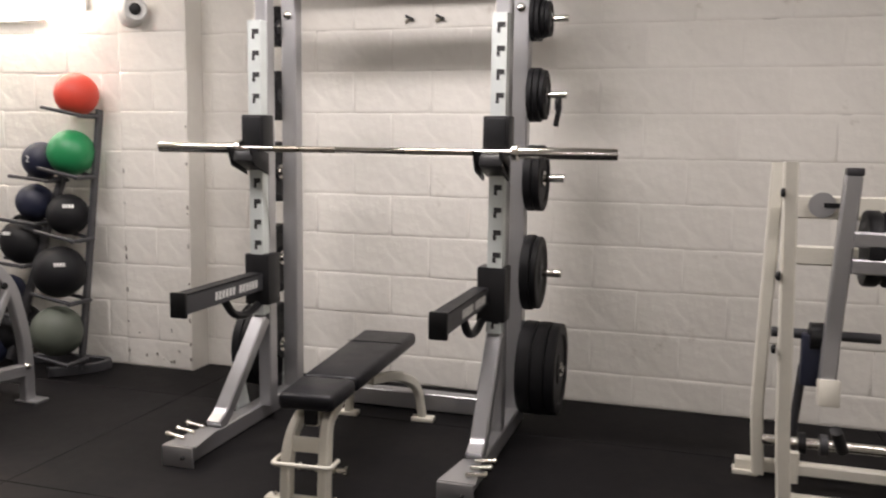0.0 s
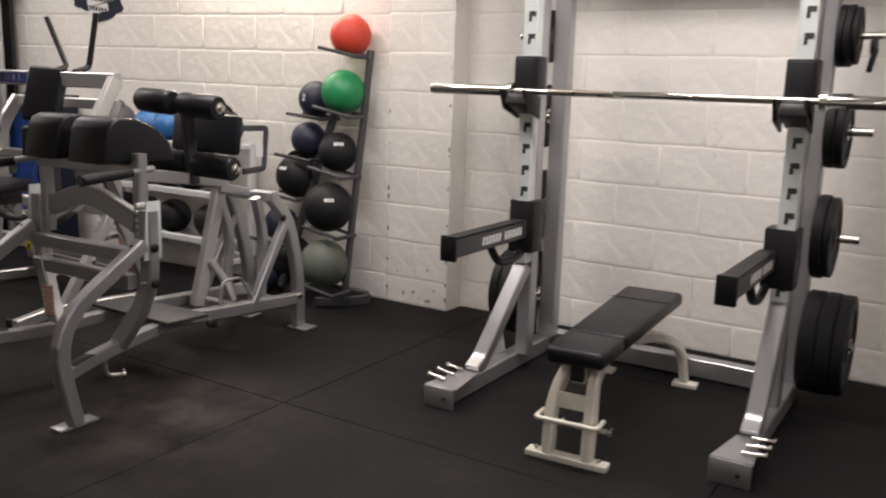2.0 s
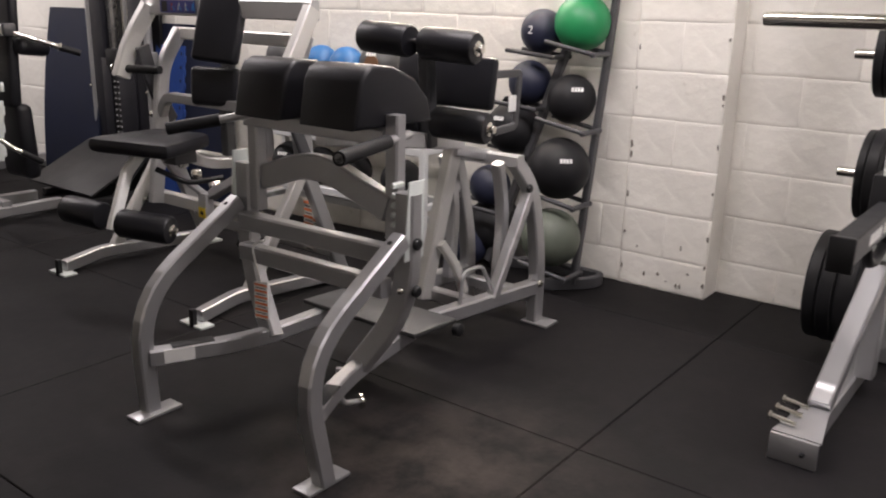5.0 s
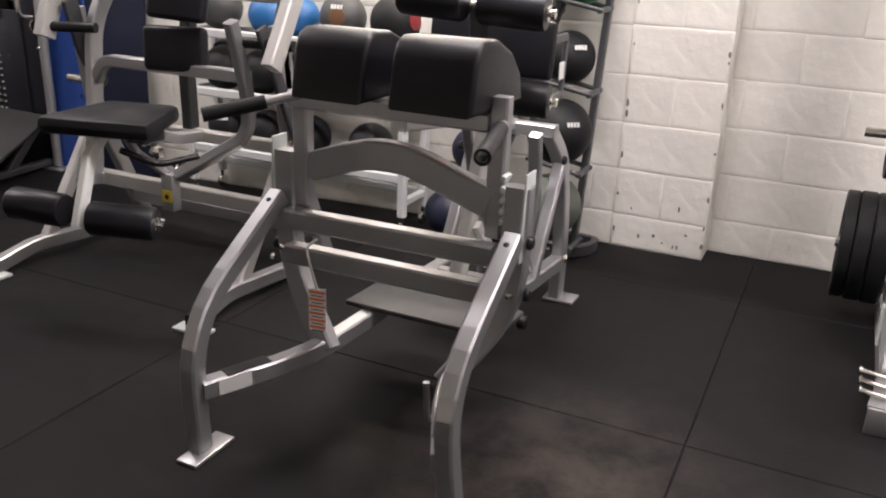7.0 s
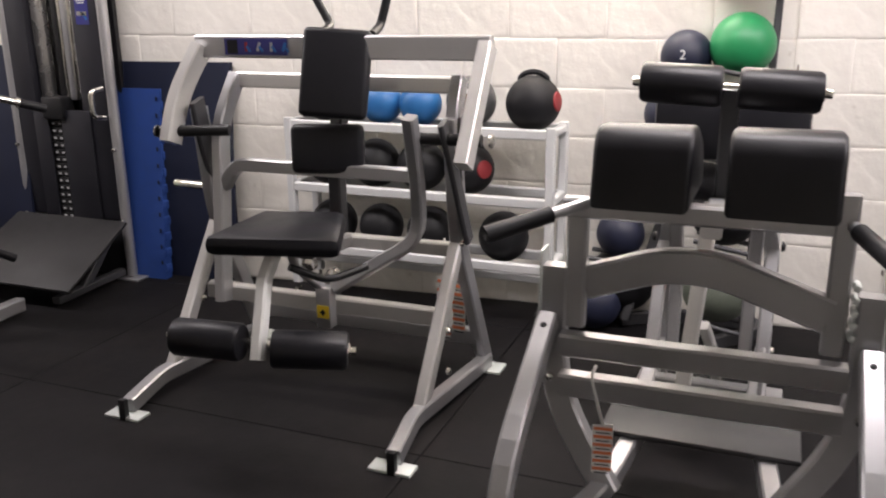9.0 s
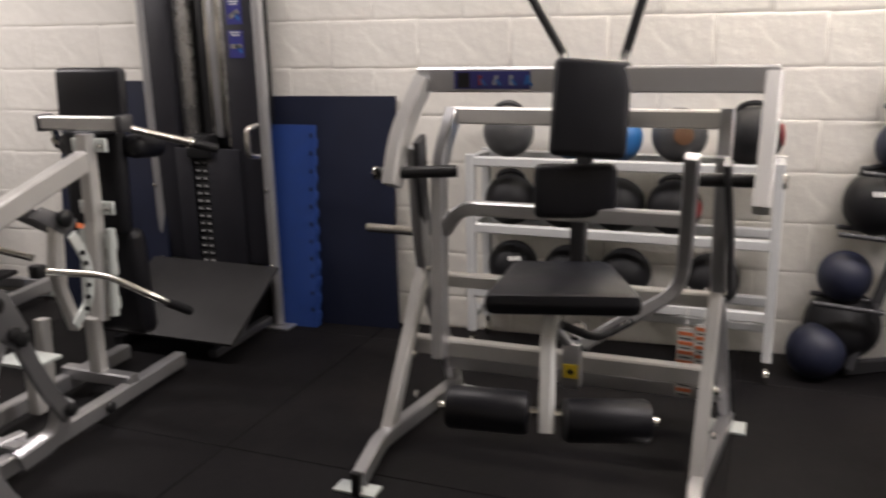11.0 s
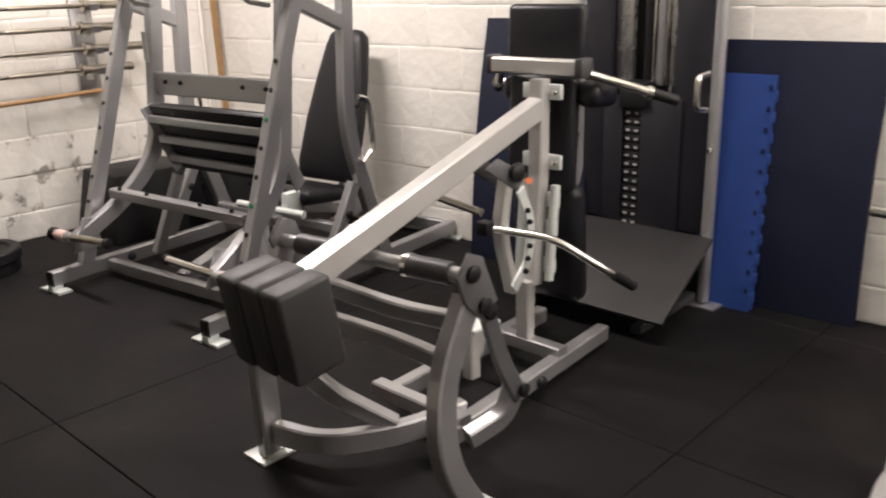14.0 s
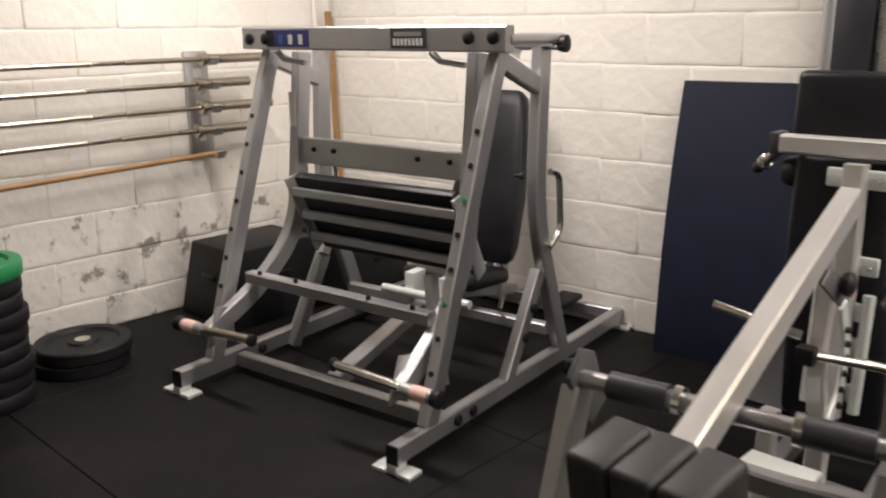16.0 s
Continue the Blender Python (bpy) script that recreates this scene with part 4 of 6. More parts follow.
# ---- mats against the wall and the cable tower ----
def mats():
    def leaning(name, y0, y1, z, foot, thick, mat, label, wavy=False):
        ob = thing(name, ((nx(y0) - foot), (y0 + y1) / 2, 0), label, "exercise mat")
        n = 16
        bm = bmesh.new()
        ys = [y0 + (y1 - y0) * i / n for i in range(n + 1)]
        rows = []
        for k in range(9):
            s = k / 8
            bow = 0.03 * math.sin(math.pi * s) * (1 if wavy else 0.3)
            rows.append([(nx(y) - 0.015 - foot * (1 - s) - bow, y + (0.05 * (1 - s) * (1 - s) if wavy and i == 0 else 0) * 0, z * s) for i, y in enumerate(ys)])
        front = [[bm.verts.new((p[0] - thick, p[1], p[2])) for p in r] for r in rows]
        back = [[bm.verts.new(p) for p in r] for r in rows]
        for g, flip in ((front, False), (back, True)):
            for a, b in zip(g, g[1:]):
                for i in range(n):
                    f = (a[i], a[i + 1], b[i + 1], b[i])
                    bm.faces.new(f[::-1] if flip else f)
        for i in range(n):
            bm.faces.new((front[0][i], front[0][i + 1], back[0][i + 1], back[0][i]))
            bm.faces.new((front[-1][i], front[-1][i + 1], back[-1][i + 1], back[-1][i]))
        for k in range(8):
            for j in (0, n):
                bm.faces.new((front[k][j], front[k + 1][j], back[k + 1][j], back[k][j]))
        part("sheet", bm, mat, ob, "", True)
        return ob

    leaning("exercise_mat", 2.70, 3.62, 1.17, 0.05, 0.02, NAVY, "large navy blue foam mat leaning against the wall", True)
    leaning("exercise_mat", 3.95, 4.62, 1.25, 0.16, 0.025, NAVY, "large navy blue mat leaning behind the machines", True)
    for y0, y1, lab in ((3.115, 3.40, "bright blue interlocking foam tiles leaning on the wall"), (4.05, 4.26, "bright blue foam tile leaning behind the tower")):
        ob = leaning("foam_mat", y0, y1, 1.03 if y0 < 4 else 0.83, 0.10, 0.05, BLUE, lab)
        for i in range(11 if y0 < 4 else 0):
            z = 0.045 + 0.0885 * i
            xx = nx(y0) - 0.04 - 0.10 * (1 - z / 1.03)
            block("edge_tooth", ob, pose(xx, y0 - 0.001, z + 0.012), (0.047, 0.016, 0.05), BLUE, 0.007)
            block("edge_notch", ob, pose(nx(y0 + 0.02) - 0.0665 - 0.10 * (1 - z / 1.03) - 0.009 * math.sin(math.pi * z / 1.03), y0 + 0.016, z + 0.05), (0.003, 0.012, 0.022), NAVY, 0)


mats()


def cable_tower():
    t = thing("cable_tower", (-0.42, 3.64, 0), "tall silver and black cable machine with a weight stack", "cable machine")
    xf, xb = -0.42, -0.30
    for y in (3.31, 3.99):
        rod("upright", t, [(xf + 0.02, y, 0.02), (xf + 0.02, y, 1.93)], 0.028, SILVER)
        block("foot_plate", t, pose(xf + 0.02, y - 0.01, 0.006), (0.12, 0.14, 0.012), SILVER, 0.003)
        bolt(t, (xf - 0.01, y, 0.72), (-1, 0, 0), 0.012, CHROME)
        bolt(t, (xf - 0.01, y, 0.33), (-1, 0, 0), 0.012, CHROME)
    block("top_housing", t, pose(-0.36, 3.65, 1.945), (0.22, 0.80, 0.05), SILVER, 0.012)
    block("side_shroud", t, pose(-0.39, 3.90, 1.12), (0.05, 0.14, 1.58), SHROUD, 0.006, "dark shroud panel")
    block("side_shroud", t, pose(-0.39, 3.42, 1.12), (0.05, 0.17, 1.58), SHROUD, 0.006, "dark shroud panel")
    block("back_shroud", t, pose(-0.265, 3.65, 1.12), (0.03, 0.60, 1.58), BLACK, 0.004)
    for y, w, mt in ((3.78, 0.085, CLEAR), (3.665, 0.035, BLACK), (3.63, 0.02, CHROME), (3.60, 0.035, SILVER), (3.565, 0.02, CHROME), (3.535, 0.03, CLEAR)):
        block("guide_channel", t, pose(-0.36, y, 1.42), (0.03, w, 0.90), mt, 0.006)
    rod("guide_rod", t, [(-0.34, 3.75, 0.3), (-0.34, 3.75, 1.9)], 0.011, CHROME)
    rod("guide_rod", t, [(-0.34, 3.56, 0.3), (-0.34, 3.56, 1.9)], 0.011, CHROME)
    block("pulley_box", t, pose(-0.40, 3.69, 0.93), (0.10, 0.14, 0.12), BLACK, 0.012)
    stack = block("weight_stack", t, pose(-0.345, 3.655, 0.60), (0.10, 0.36, 0.60), DARKGREY, 0.004)
    for i in range(15):
        z = 0.33 + 0.0395 * i
        block("weight_block", stack, pose(-0.355, 3.655, z), (0.11, 0.34, 0.034), BLACK, 0.003)
        for s in (-0.022, 0.022):
            block("number_tag", stack, pose(-0.412, 3.705 + s, z), (0.002, 0.019, 0.011), FADED, 0)
    for yc, wd in ((3.555, 0.20), (3.80, 0.10)):
        block("front_panel", t, pose(-0.42, yc, 0.61), (0.012, wd, 0.62), SHROUD, 0.004)
    block("stack_sill", t, pose(-0.425, 3.67, 0.295), (0.05, 0.24, 0.02), CHROME, 0.004)
    block("kick_panel", t, pose(-0.38, 3.65, 0.16), (0.05, 0.62, 0.30), BLACK, 0.006)
    rod("hand_grip", t, [(-0.44, 3.335, 1.045), (-0.51, 3.345, 1.035), (-0.51, 3.345, 0.90), (-0.44, 3.335, 0.89)], 0.014, CHROME, 0.03)
    for i, (z, h, c) in enumerate(((1.80, 0.05, LABEL), (1.735, 0.10, RED), (1.58, 0.115, PURPLE), (1.43, 0.13, PURPLE))):
        block("placard", t, pose(-0.4165, 3.43, z), (0.002, 0.085 if i else 0.06, h if i else 0.012), PURPLE if i else LABEL, 0, "purple exercise placard")
        if i:
            block("pictogram", t, pose(-0.4185, 3.43, z - 0.01, 30 * i, 0, 0), (0.002, 0.02, h * 0.5), c if c is RED else CLEAR, 0)
            block("pictogram", t, pose(-0.4185, 3.415, z - 0.02, -35, 0, 0), (0.002, 0.012, h * 0.4), BLUEBALL, 0)
            for k in range(2):
                block("print_bar", t, pose(-0.4185, 3.43, z + h * 0.42 - 0.012 * k), (0.002, 0.06 - 0.015 * k, 0.005), LABEL, 0)
    for k in range(3):
        block("print_bar", t, pose(-0.4165, 3.905, 1.80 - 0.014 * k), (0.002, 0.07 - 0.012 * k, 0.006), LABEL, 0)
    # tread plate in front
    slab("tread_plate", t, [(-0.965, 3.205, 0.112), (-0.465, 3.25, 0.345), (-0.465, 4.02, 0.345), (-0.965, 4.0, 0.112)], 0.02, TREAD, 0.008, "dark grey sloping foot plate")
    for y in (3.36, 3.92):
        beam("plate_strut", t, [(-0.45, y, 0.30), (-0.72, y, 0.02)], 0.04, 0.05, DARKGREY, (0, 1, 0))
        beam("plate_strut", t, [(-0.42, y, 0.04), (-0.90, y, 0.025)], 0.05, 0.04, DARKGREY, (0, 1, 0))


cable_tower()


# ---- standing lunge machine with counterweights ----
def counterweight_machine():
    m = thing("squat_lunge_machine", (-1.8, 3.45, 0), "silver standing machine with grey counterweights and black back pad", "exercise machine")
    beam("lever_beam", m, [(-1.335, 3.54, 1.005), (-2.57, 3.41, 0.69)], 0.06, 0.08, PALE, (0, 1, 0))
    lathe("beam_hole", m, (-1.975, 3.4725, 0.845), (0, -1, 0), [(0.012, 0), (0.012, 0.003), (0.005, 0.004)], DARKGREY, "", 12)
    for y in (3.322, 3.418, 3.514):
        block("counterweight", m, pose(-2.62, y, 0.612, 0, -9, -4), (0.165, 0.09, 0.26), GREYPLATE, 0.014, "dark grey coated counterweight block", 3)
    rod("weight_bolt", m, [(-2.62, 3.29, 0.62), (-2.62, 3.55, 0.62)], 0.014, BLACK)
    # upright with back pad
    beam("upright", m, [(-1.345, 3.535, 1.10), (-1.355, 3.53, 0.75), (-1.40, 3.52, 0.34)], 0.06, 0.055, PALE, (0, 1, 0))
    beam("shoulder_bar", m, [(-1.31, 3.77, 1.14), (-1.28, 3.41, 1.138)], 0.055, 0.055, PALE, (0, 0, 1))
    for y, s in ((3.77, 1), (3.41, -1)):
        block("bar_end", m, pose(-1.295 + 0.02 * (s < 0), y + s * 0.015, 1.138), (0.075, 0.035, 0.07), DARKGREY, 0.008)
        tip = V(-0.945, y - 0.205, 1.0) if s < 0 else V(-1.10, y + 0.16, 1.02)
        root = V(-1.25, y + s * 0.02, 1.115)
        h = rod("shoulder_handle", m, [root, root + (tip - root) * 0.45, tip], 0.017, CHROME, 0.05)
        rod("grip", h, [root + (tip - root) * 0.68, tip], 0.02, RUBBER, 0, "black rubber grip")
        lathe("grip_collar", h, root + (tip - root) * 0.66, tip - root, [(0.017, 0), (0.025, 0.002), (0.025, 0.014), (0.017, 0.016)], CHROME, "", 14)
        block("shoulder_pad", m, pose(-1.13, y + s * -0.02, 1.03, 0, 6, -10 * s), (0.22, 0.10, 0.10), VINYL, 0.04, "black vinyl shoulder pad", 3)
    block("head_pad", m, pose(-1.215, 3.60, 1.23, 0, 3, 0), (0.06, 0.34, 0.25), VINYL, 0.024, "black vinyl head pad", 3)
    block("back_pad", m, pose(-1.235, 3.60, 0.885, 0, 3, 0), (0.07, 0.30, 0.44), VINYL, 0.028, "black vinyl back pad", 3)
    block("hip_pad", m, pose(-1.20, 3.585, 0.455, 0, -3, 0), (0.10, 0.31, 0.47), VINYL, 0.04, "black vinyl hip pad", 3)
    for z, dx in ((1.055, 0.0), (0.80, 0.0), (0.66, -0.01), (0.555, -0.02), (0.41, -0.03)):
        block("pad_bracket", m, pose(-1.325 + dx, 3.535, z), (0.02, 0.17, 0.055), ZINC, 0.004)
        bolt(m, (-1.337 + dx, 3.47, z), (-1, 0, 0), 0.009, CHROME)
    beam("pad_rail", m, [(-1.345, 3.60, 0.72), (-1.38, 3.60, 0.36)], 0.03, 0.035, ZINC, (0, 1, 0))
    beam("pad_rail", m, [(-1.345, 3.46, 0.72), (-1.38, 3.46, 0.36)], 0.03, 0.035, ZINC, (0, 1, 0))
    # pivot under the lever
    slab("pivot_plate", m, [(-1.66, 3.468, 0.87), (-1.72, 3.468, 0.84), (-1.56, 3.468, 0.74), (-1.50, 3.468, 0.79)], 0.012, MIDGREY, 0.002)
    slab("pivot_plate", m, [(-1.66, 3.56, 0.87), (-1.72, 3.56, 0.84), (-1.56, 3.56, 0.74), (-1.50, 3.56, 0.79)], 0.012, DARKGREY, 0.002)
    lathe("pivot_cap", m, (-1.58, 3.462, 0.812), (0, -1, 0), [(0.03, 0), (0.034, 0.008), (0.034, 0.02), (0.02, 0.03), (0.004, 0.032)], BLACK, "", 20)
    block("caution_sticker", m, pose(-1.50, 3.463, 0.765, 0, 20, 0), (0.036, 0.002, 0.02), ORANGE, 0)
    beam("swing_frame", m, [(-1.58, 3.50, 0.80), (-1.62, 3.50, 0.60), (-1.55, 3.50, 0.36)], 0.05, 0.04, PALE, (0, 1, 0), 0.08)
    beam("ratchet_arc", m, [(-1.54, 3.47, 0.74), (-1.47, 3.47, 0.60), (-1.49, 3.47, 0.46), (-1.58, 3.47, 0.38)], 0.012, 0.045, ZINC, (0, 1, 0), 0.1)
    for i in range(6):
        bolt(m, (-1.485 - 0.012 * abs(i - 2), 3.464, 0.66 - 0.045 * i), (0, -1, 0), 0.01)
    block("handle_socket", m, pose(-1.695, 3.50, 0.63), (0.045, 0.05, 0.05), BLACK, 0.006)
    h = rod("side_handle", m, [(-1.69, 3.50, 0.63), (-1.53, 3.33, 0.585), (-1.421, 3.18, 0.468), (-1.279, 3.159, 0.378)], 0.0145, CHROME, 0.06)
    rod("grip", h, [(-1.39, 3.175, 0.448), (-1.279, 3.159, 0.378)], 0.019, RUBBER, 0, "black rubber grip")
    rod("side_handle", m, [(-1.69, 3.52, 0.68), (-1.74, 3.75, 0.73)], 0.0145, CHROME)
    # legs and pivot shaft
    beam("right_leg", m, [(-2.28, 3.05, 0.012), (-2.385, 3.07, 0.20), (-2.345, 3.11, 0.42), (-2.215, 3.125, 0.62)], 0.055, 0.075, SILVER, (0, 1, 0), 0.14)
    beam("left_leg", m, [(-2.464, 3.763, 0.012), (-2.465, 3.775, 0.36), (-2.33, 3.80, 0.66)], 0.05, 0.075, SILVER, (0, 1, 0), 0.1)
    for x, y in ((-2.27, 3.04), (-2.464, 3.765)):
        block("foot_plate", m, pose(x, y, 0.006), (0.14, 0.11, 0.012), ZINC, 0.003)
        bolt(m, (x - 0.045, y - 0.03, 0.011), (0, 0, 1), 0.009, CHROME)
    for y, d in ((3.10, 0), (3.80, -0.09)):
        slab("shaft_plate", m, [(-2.29 + d, y, 0.70), (-2.24 + d, y, 0.76), (-2.19 + d, y, 0.74), (-2.13 + d, y, 0.60), (-2.19 + d, y, 0.55), (-2.26 + d, y, 0.62)], 0.014, MIDGREY, 0.002)
        for bx, bz in ((-2.236, 0.704), (-2.19, 0.60), (-2.165, 0.575)):
            lathe("shaft_cap", m, (bx + d, y - 0.012 if y < 3.5 else y + 0.012, bz), (0, -1 if y < 3.5 else 1, 0), [(0.02, 0), (0.024, 0.006), (0.024, 0.014), (0.012, 0.02)], BLACK, "", 16)
    rod("pivot_shaft", m, [(-2.33, 3.80, 0.685), (-2.232, 3.10, 0.69)], 0.022, SILVER)
    for a in (0.12, 0.72):
        p, q = V(-2.33, 3.80, 0.685), V(-2.232, 3.10, 0.69)
        rod("shaft_sleeve", m, [p + (q - p) * a, p + (q - p) * (a + 0.2)], 0.033, DARKGREY)
    for a in (0.34, 0.70):
        lathe("shaft_collar", m, p + (q - p) * a, q - p, [(0.022, 0), (0.036, 0.001), (0.036, 0.02), (0.022, 0.021)], CHROME, "", 18)
    beam("curved_bar", m, [(-2.24, 3.14, 0.555), (-2.24, 3.36, 0.53), (-2.41, 3.62, 0.63)], 0.05, 0.045, SILVER, (0, 0, 1), 0.14)
    beam("curved_bar", m, [(-2.25, 3.14, 0.42), (-2.26, 3.36, 0.44), (-2.42, 3.66, 0.52)], 0.05, 0.045, SILVER, (0, 0, 1), 0.14)
    beam("link_plate", m, [(-2.175, 3.095, 0.59), (-2.10, 3.10, 0.40), (-2.01, 3.105, 0.25)], 0.02, 0.06, MIDGREY, (0, 1, 0), 0.08)
    beam("link_foot", m, [(-2.01, 3.12, 0.30), (-2.03, 3.14, 0.18), (-2.16, 3.18, 0.14)], 0.05, 0.06, SILVER, (0, 1, 0), 0.08)
    lathe("pivot_cap", m, (-2.014, 3.09, 0.275), (0, -1, 0), [(0.018, 0), (0.022, 0.006), (0.022, 0.014), (0.01, 0.02)], BLACK, "", 16)
    # base
    beam("base_rail", m, [(-2.18, 3.305, 0.075), (-1.06, 3.42, 0.055)], 0.055, 0.065, SILVER, (0, 1, 0))
    beam("base_rail", m, [(-2.02, 3.655, 0.075), (-1.06, 3.73, 0.055)], 0.055, 0.065, SILVER, (0, 1, 0))
    beam("curved_base", m, [(-2.455, 3.735, 0.085), (-2.41, 3.56, 0.085), (-2.22, 3.42, 0.09), (-1.98, 3.36, 0.10)], 0.075, 0.045, SILVER, (0, 0, 1), 0.16)
    beam("front_crossbar", m, [(-2.05, 3.29, 0.10), (-2.05, 3.70, 0.10)], 0.055, 0.055, SILVER, (0, 0, 1))
    beam("rear_crossbar", m, [(-1.42, 3.36, 0.10), (-1.42, 3.72, 0.10)], 0.055, 0.055, SILVER, (0, 0, 1))
    beam("flat_brace", m, [(-2.46, 3.64, 0.40), (-2.38, 3.56, 0.26), (-2.22, 3.44, 0.12)], 0.06, 0.045, SILVER, (0.65, -0.75, 0), 0.06)
    beam("pad_stem", m, [(-1.43, 3.53, 0.36), (-1.42, 3.54, 0.08)], 0.06, 0.05, PALE, (0, 1, 0))
    beam("plate_stand", m, [(-1.78, 3.50, 0.10), (-1.78, 3.50, 0.30)], 0.05, 0.05, PALE, (0, 1, 0))
    block("step_plate", m, pose(-1.78, 3.52, 0.31), (0.14, 0.20, 0.015), ZINC, 0.004)
    beam("plate_stand", m, [(-1.62, 3.62, 0.10), (-1.60, 3.62, 0.40)], 0.05, 0.05, PALE, (0, 1, 0))
    bolt(m, (-1.60, 3.325, 0.065), (0, -1, 0), 0.022)


counterweight_machine()


# ---- leg press ----
def leg_press():
    o = V(-2.195, 5.284, 0)
    c, s = math.cos(radians(7.5)), math.sin(radians(7.5))

    def w(x, y, z):
        return o + V(x * c - y * s, x * s + y * c, z)

    X, Y = V(c, s, 0), V(-s, c, 0)
    rot = Matrix.Rotation(radians(7.5), 4, "Z")

    def at(x, y, z, ry=0.0):
        return Matrix.Translation(w(x, y, z)) @ rot @ Matrix.Rotation(radians(ry), 4, "Y")

    m = thing("leg_press", w(0.8, 0, 0), "large silver plate loaded leg press machine on rubber floor", "leg press")
    G = SILVER
    for k in (-1, 1):
        beam("base_beam", m, [w(0.0, k * 0.59, 0.07), w(1.25, k * 0.60, 0.07), w(1.84, k * 0.60, 0.07)], 0.05, 0.075, G, Y)
        block("base_cap", m, at(-0.002, k * 0.59, 0.07), (0.01, 0.05, 0.075), BLACK, 0.002)
        for x in (0.02, 1.80):
            block("foot_tab", m, at(x, k * 0.59 - 0.055, 0.008), (0.075, 0.06, 0.016), ZINC, 0.003)
            block("foot_tab", m, at(x, k * 0.59 + 0.055, 0.008), (0.075, 0.06, 0.016), ZINC, 0.003)
            block("foot_stub", m, at(x, k * 0.59, 0.018), (0.06, 0.045, 0.036), ZINC, 0.003)
        beam("front_upright", m, [w(0.20, k * 0.59, 0.10), w(0.62, k * 0.60, 1.30), w(0.68, k * 0.60, 1.44)], 0.05, 0.075, G, Y)
        for i in range(8):
            f = 0.15 + 0.1 * i
            q = w(0.20, k * 0.59, 0.10).lerp(w(0.62, k * 0.60, 1.30), f)
            lathe("hole", m, q - X * 0.038 + V(0, 0, 0.013), (-1, 0, 0.3), [(0.011, -0.004), (0.011, 0.002), (0.004, 0.003)], GREEN if i in (2, 5) and k < 0 else BLACK, "", 10)
        beam("rear_upright", m, [w(0.98, k * 0.60, 1.43), w(0.94, k * 0.60, 0.75), w(1.18, k * 0.60, 0.09)], 0.05, 0.08, G, Y, 0.2)
        beam("upper_gusset", m, [w(0.66, k * 0.60, 1.38), w(0.97, k * 0.60, 1.26)], 0.045, 0.07, G, Y)
        beam("rear_stay", m, [w(0.72, k * 0.60, 0.09), w(0.97, k * 0.60, 0.50)], 0.045, 0.065, G, Y)
        rod("side_handle", m, [w(1.0, k * 0.635, 0.92), w(1.07, k * 0.64, 0.90), w(1.09, k * 0.64, 0.66), w(1.01, k * 0.635, 0.60)], 0.014, CHROME, 0.04)
        # swinging arm that carries the foot plate and the plate peg
        beam("press_arm", m, [w(0.72, k * 0.47, 1.40), w(0.63, k * 0.47, 0.62), w(0.42, k * 0.50, 0.40), w(0.12, k * 0.53, 0.24)], 0.05, 0.08, G, Y, 0.24)
        rod("plate_peg", m, [w(0.12, k * 0.55, 0.265), w(0.11, k * 0.235, 0.285)], 0.019, CHROME if k < 0 else STEEL)
        lathe("peg_end", m, w(0.11, k * 0.235, 0.285), Y * -k, [(0.019, 0), (0.026, 0.002), (0.026, 0.014), (0.018, 0.018)], BLACK, "", 16)
        rod("peg_hub", m, [w(0.12, k * 0.54, 0.262), w(0.12, k * 0.70, 0.262)], 0.026, G)
        lathe("peg_label", m, w(0.12, k * 0.59, 0.262), Y * k, [(0.0265, 0), (0.028, 0), (0.028, 0.075), (0.0265, 0.075)], material("sticker_pink", (0.75, 0.52, 0.46), 0.5, 0, 0.1, 20), "faded warning label", 18)
        lathe("peg_cap", m, w(0.12, k * 0.70, 0.262), Y * k, [(0.03, -0.02), (0.034, 0), (0.034, 0.012), (0.015, 0.02)], BLACK, "", 18)
        slab("arm_plate", m, [w(0.10, k * 0.50, 0.19), w(0.25, k * 0.50, 0.20), w(0.25, k * 0.50, 0.34), w(0.17, k * 0.50, 0.36)], 0.012, G, 0.002)
        beam("arm_stay", m, [w(0.52, k * 0.42, 0.10), w(0.62, k * 0.30, 0.52)], 0.045, 0.055, G, Y)
        for x, z in ((0.35, 0.07), (0.45, 0.07)):
            lathe("base_bolt", m, w(x, k * 0.59 - 0.026, z), -Y, [(0.014, 0), (0.022, 0.002), (0.022, 0.012), (0.008, 0.02)], BLACK, "", 16)
        for z in (0.25, 0.36):
            lathe("stay_bolt", m, w(0.83 + (z - 0.25) * 0.6, k * 0.60 - 0.024, z), -Y, [(0.014, 0), (0.02, 0.002), (0.02, 0.012), (0.008, 0.018)], BLACK, "", 16)
    top = beam("top_beam", m, [w(0.60, 0.68, 1.465), w(0.61, -0.68, 1.455)], 0.095, 0.06, G, (0, 0, 1))
    for y in (-0.635, -0.53, 0.535, 0.635):
        lathe("beam_bolt", top, w(0.575, y, 1.46), -X, [(0.016, 0), (0.024, 0.002), (0.024, 0.012), (0.01, 0.02)], BLACK, "", 16)
    block("placard", top, at(0.572, 0.40, 1.462), (0.004, 0.25, 0.07), PURPLE, 0, "purple instruction placard")
    block("placard_edge", top, at(0.570, 0.505, 1.462), (0.004, 0.045, 0.066), BLACK, 0)
    for i in range(3):
        block("pictogram", top, at(0.568, 0.44 - 0.06 * i, 1.458), (0.003, 0.022, 0.04), LABEL if i else BLUEBALL, 0)
    plate_ = block("name_plate", top, at(0.572, -0.25, 1.46), (0.004, 0.17, 0.075), DARKGREY, 0)
    block("name_bar", plate_, at(0.569, -0.25, 1.475), (0.002, 0.13, 0.016), G, 0)
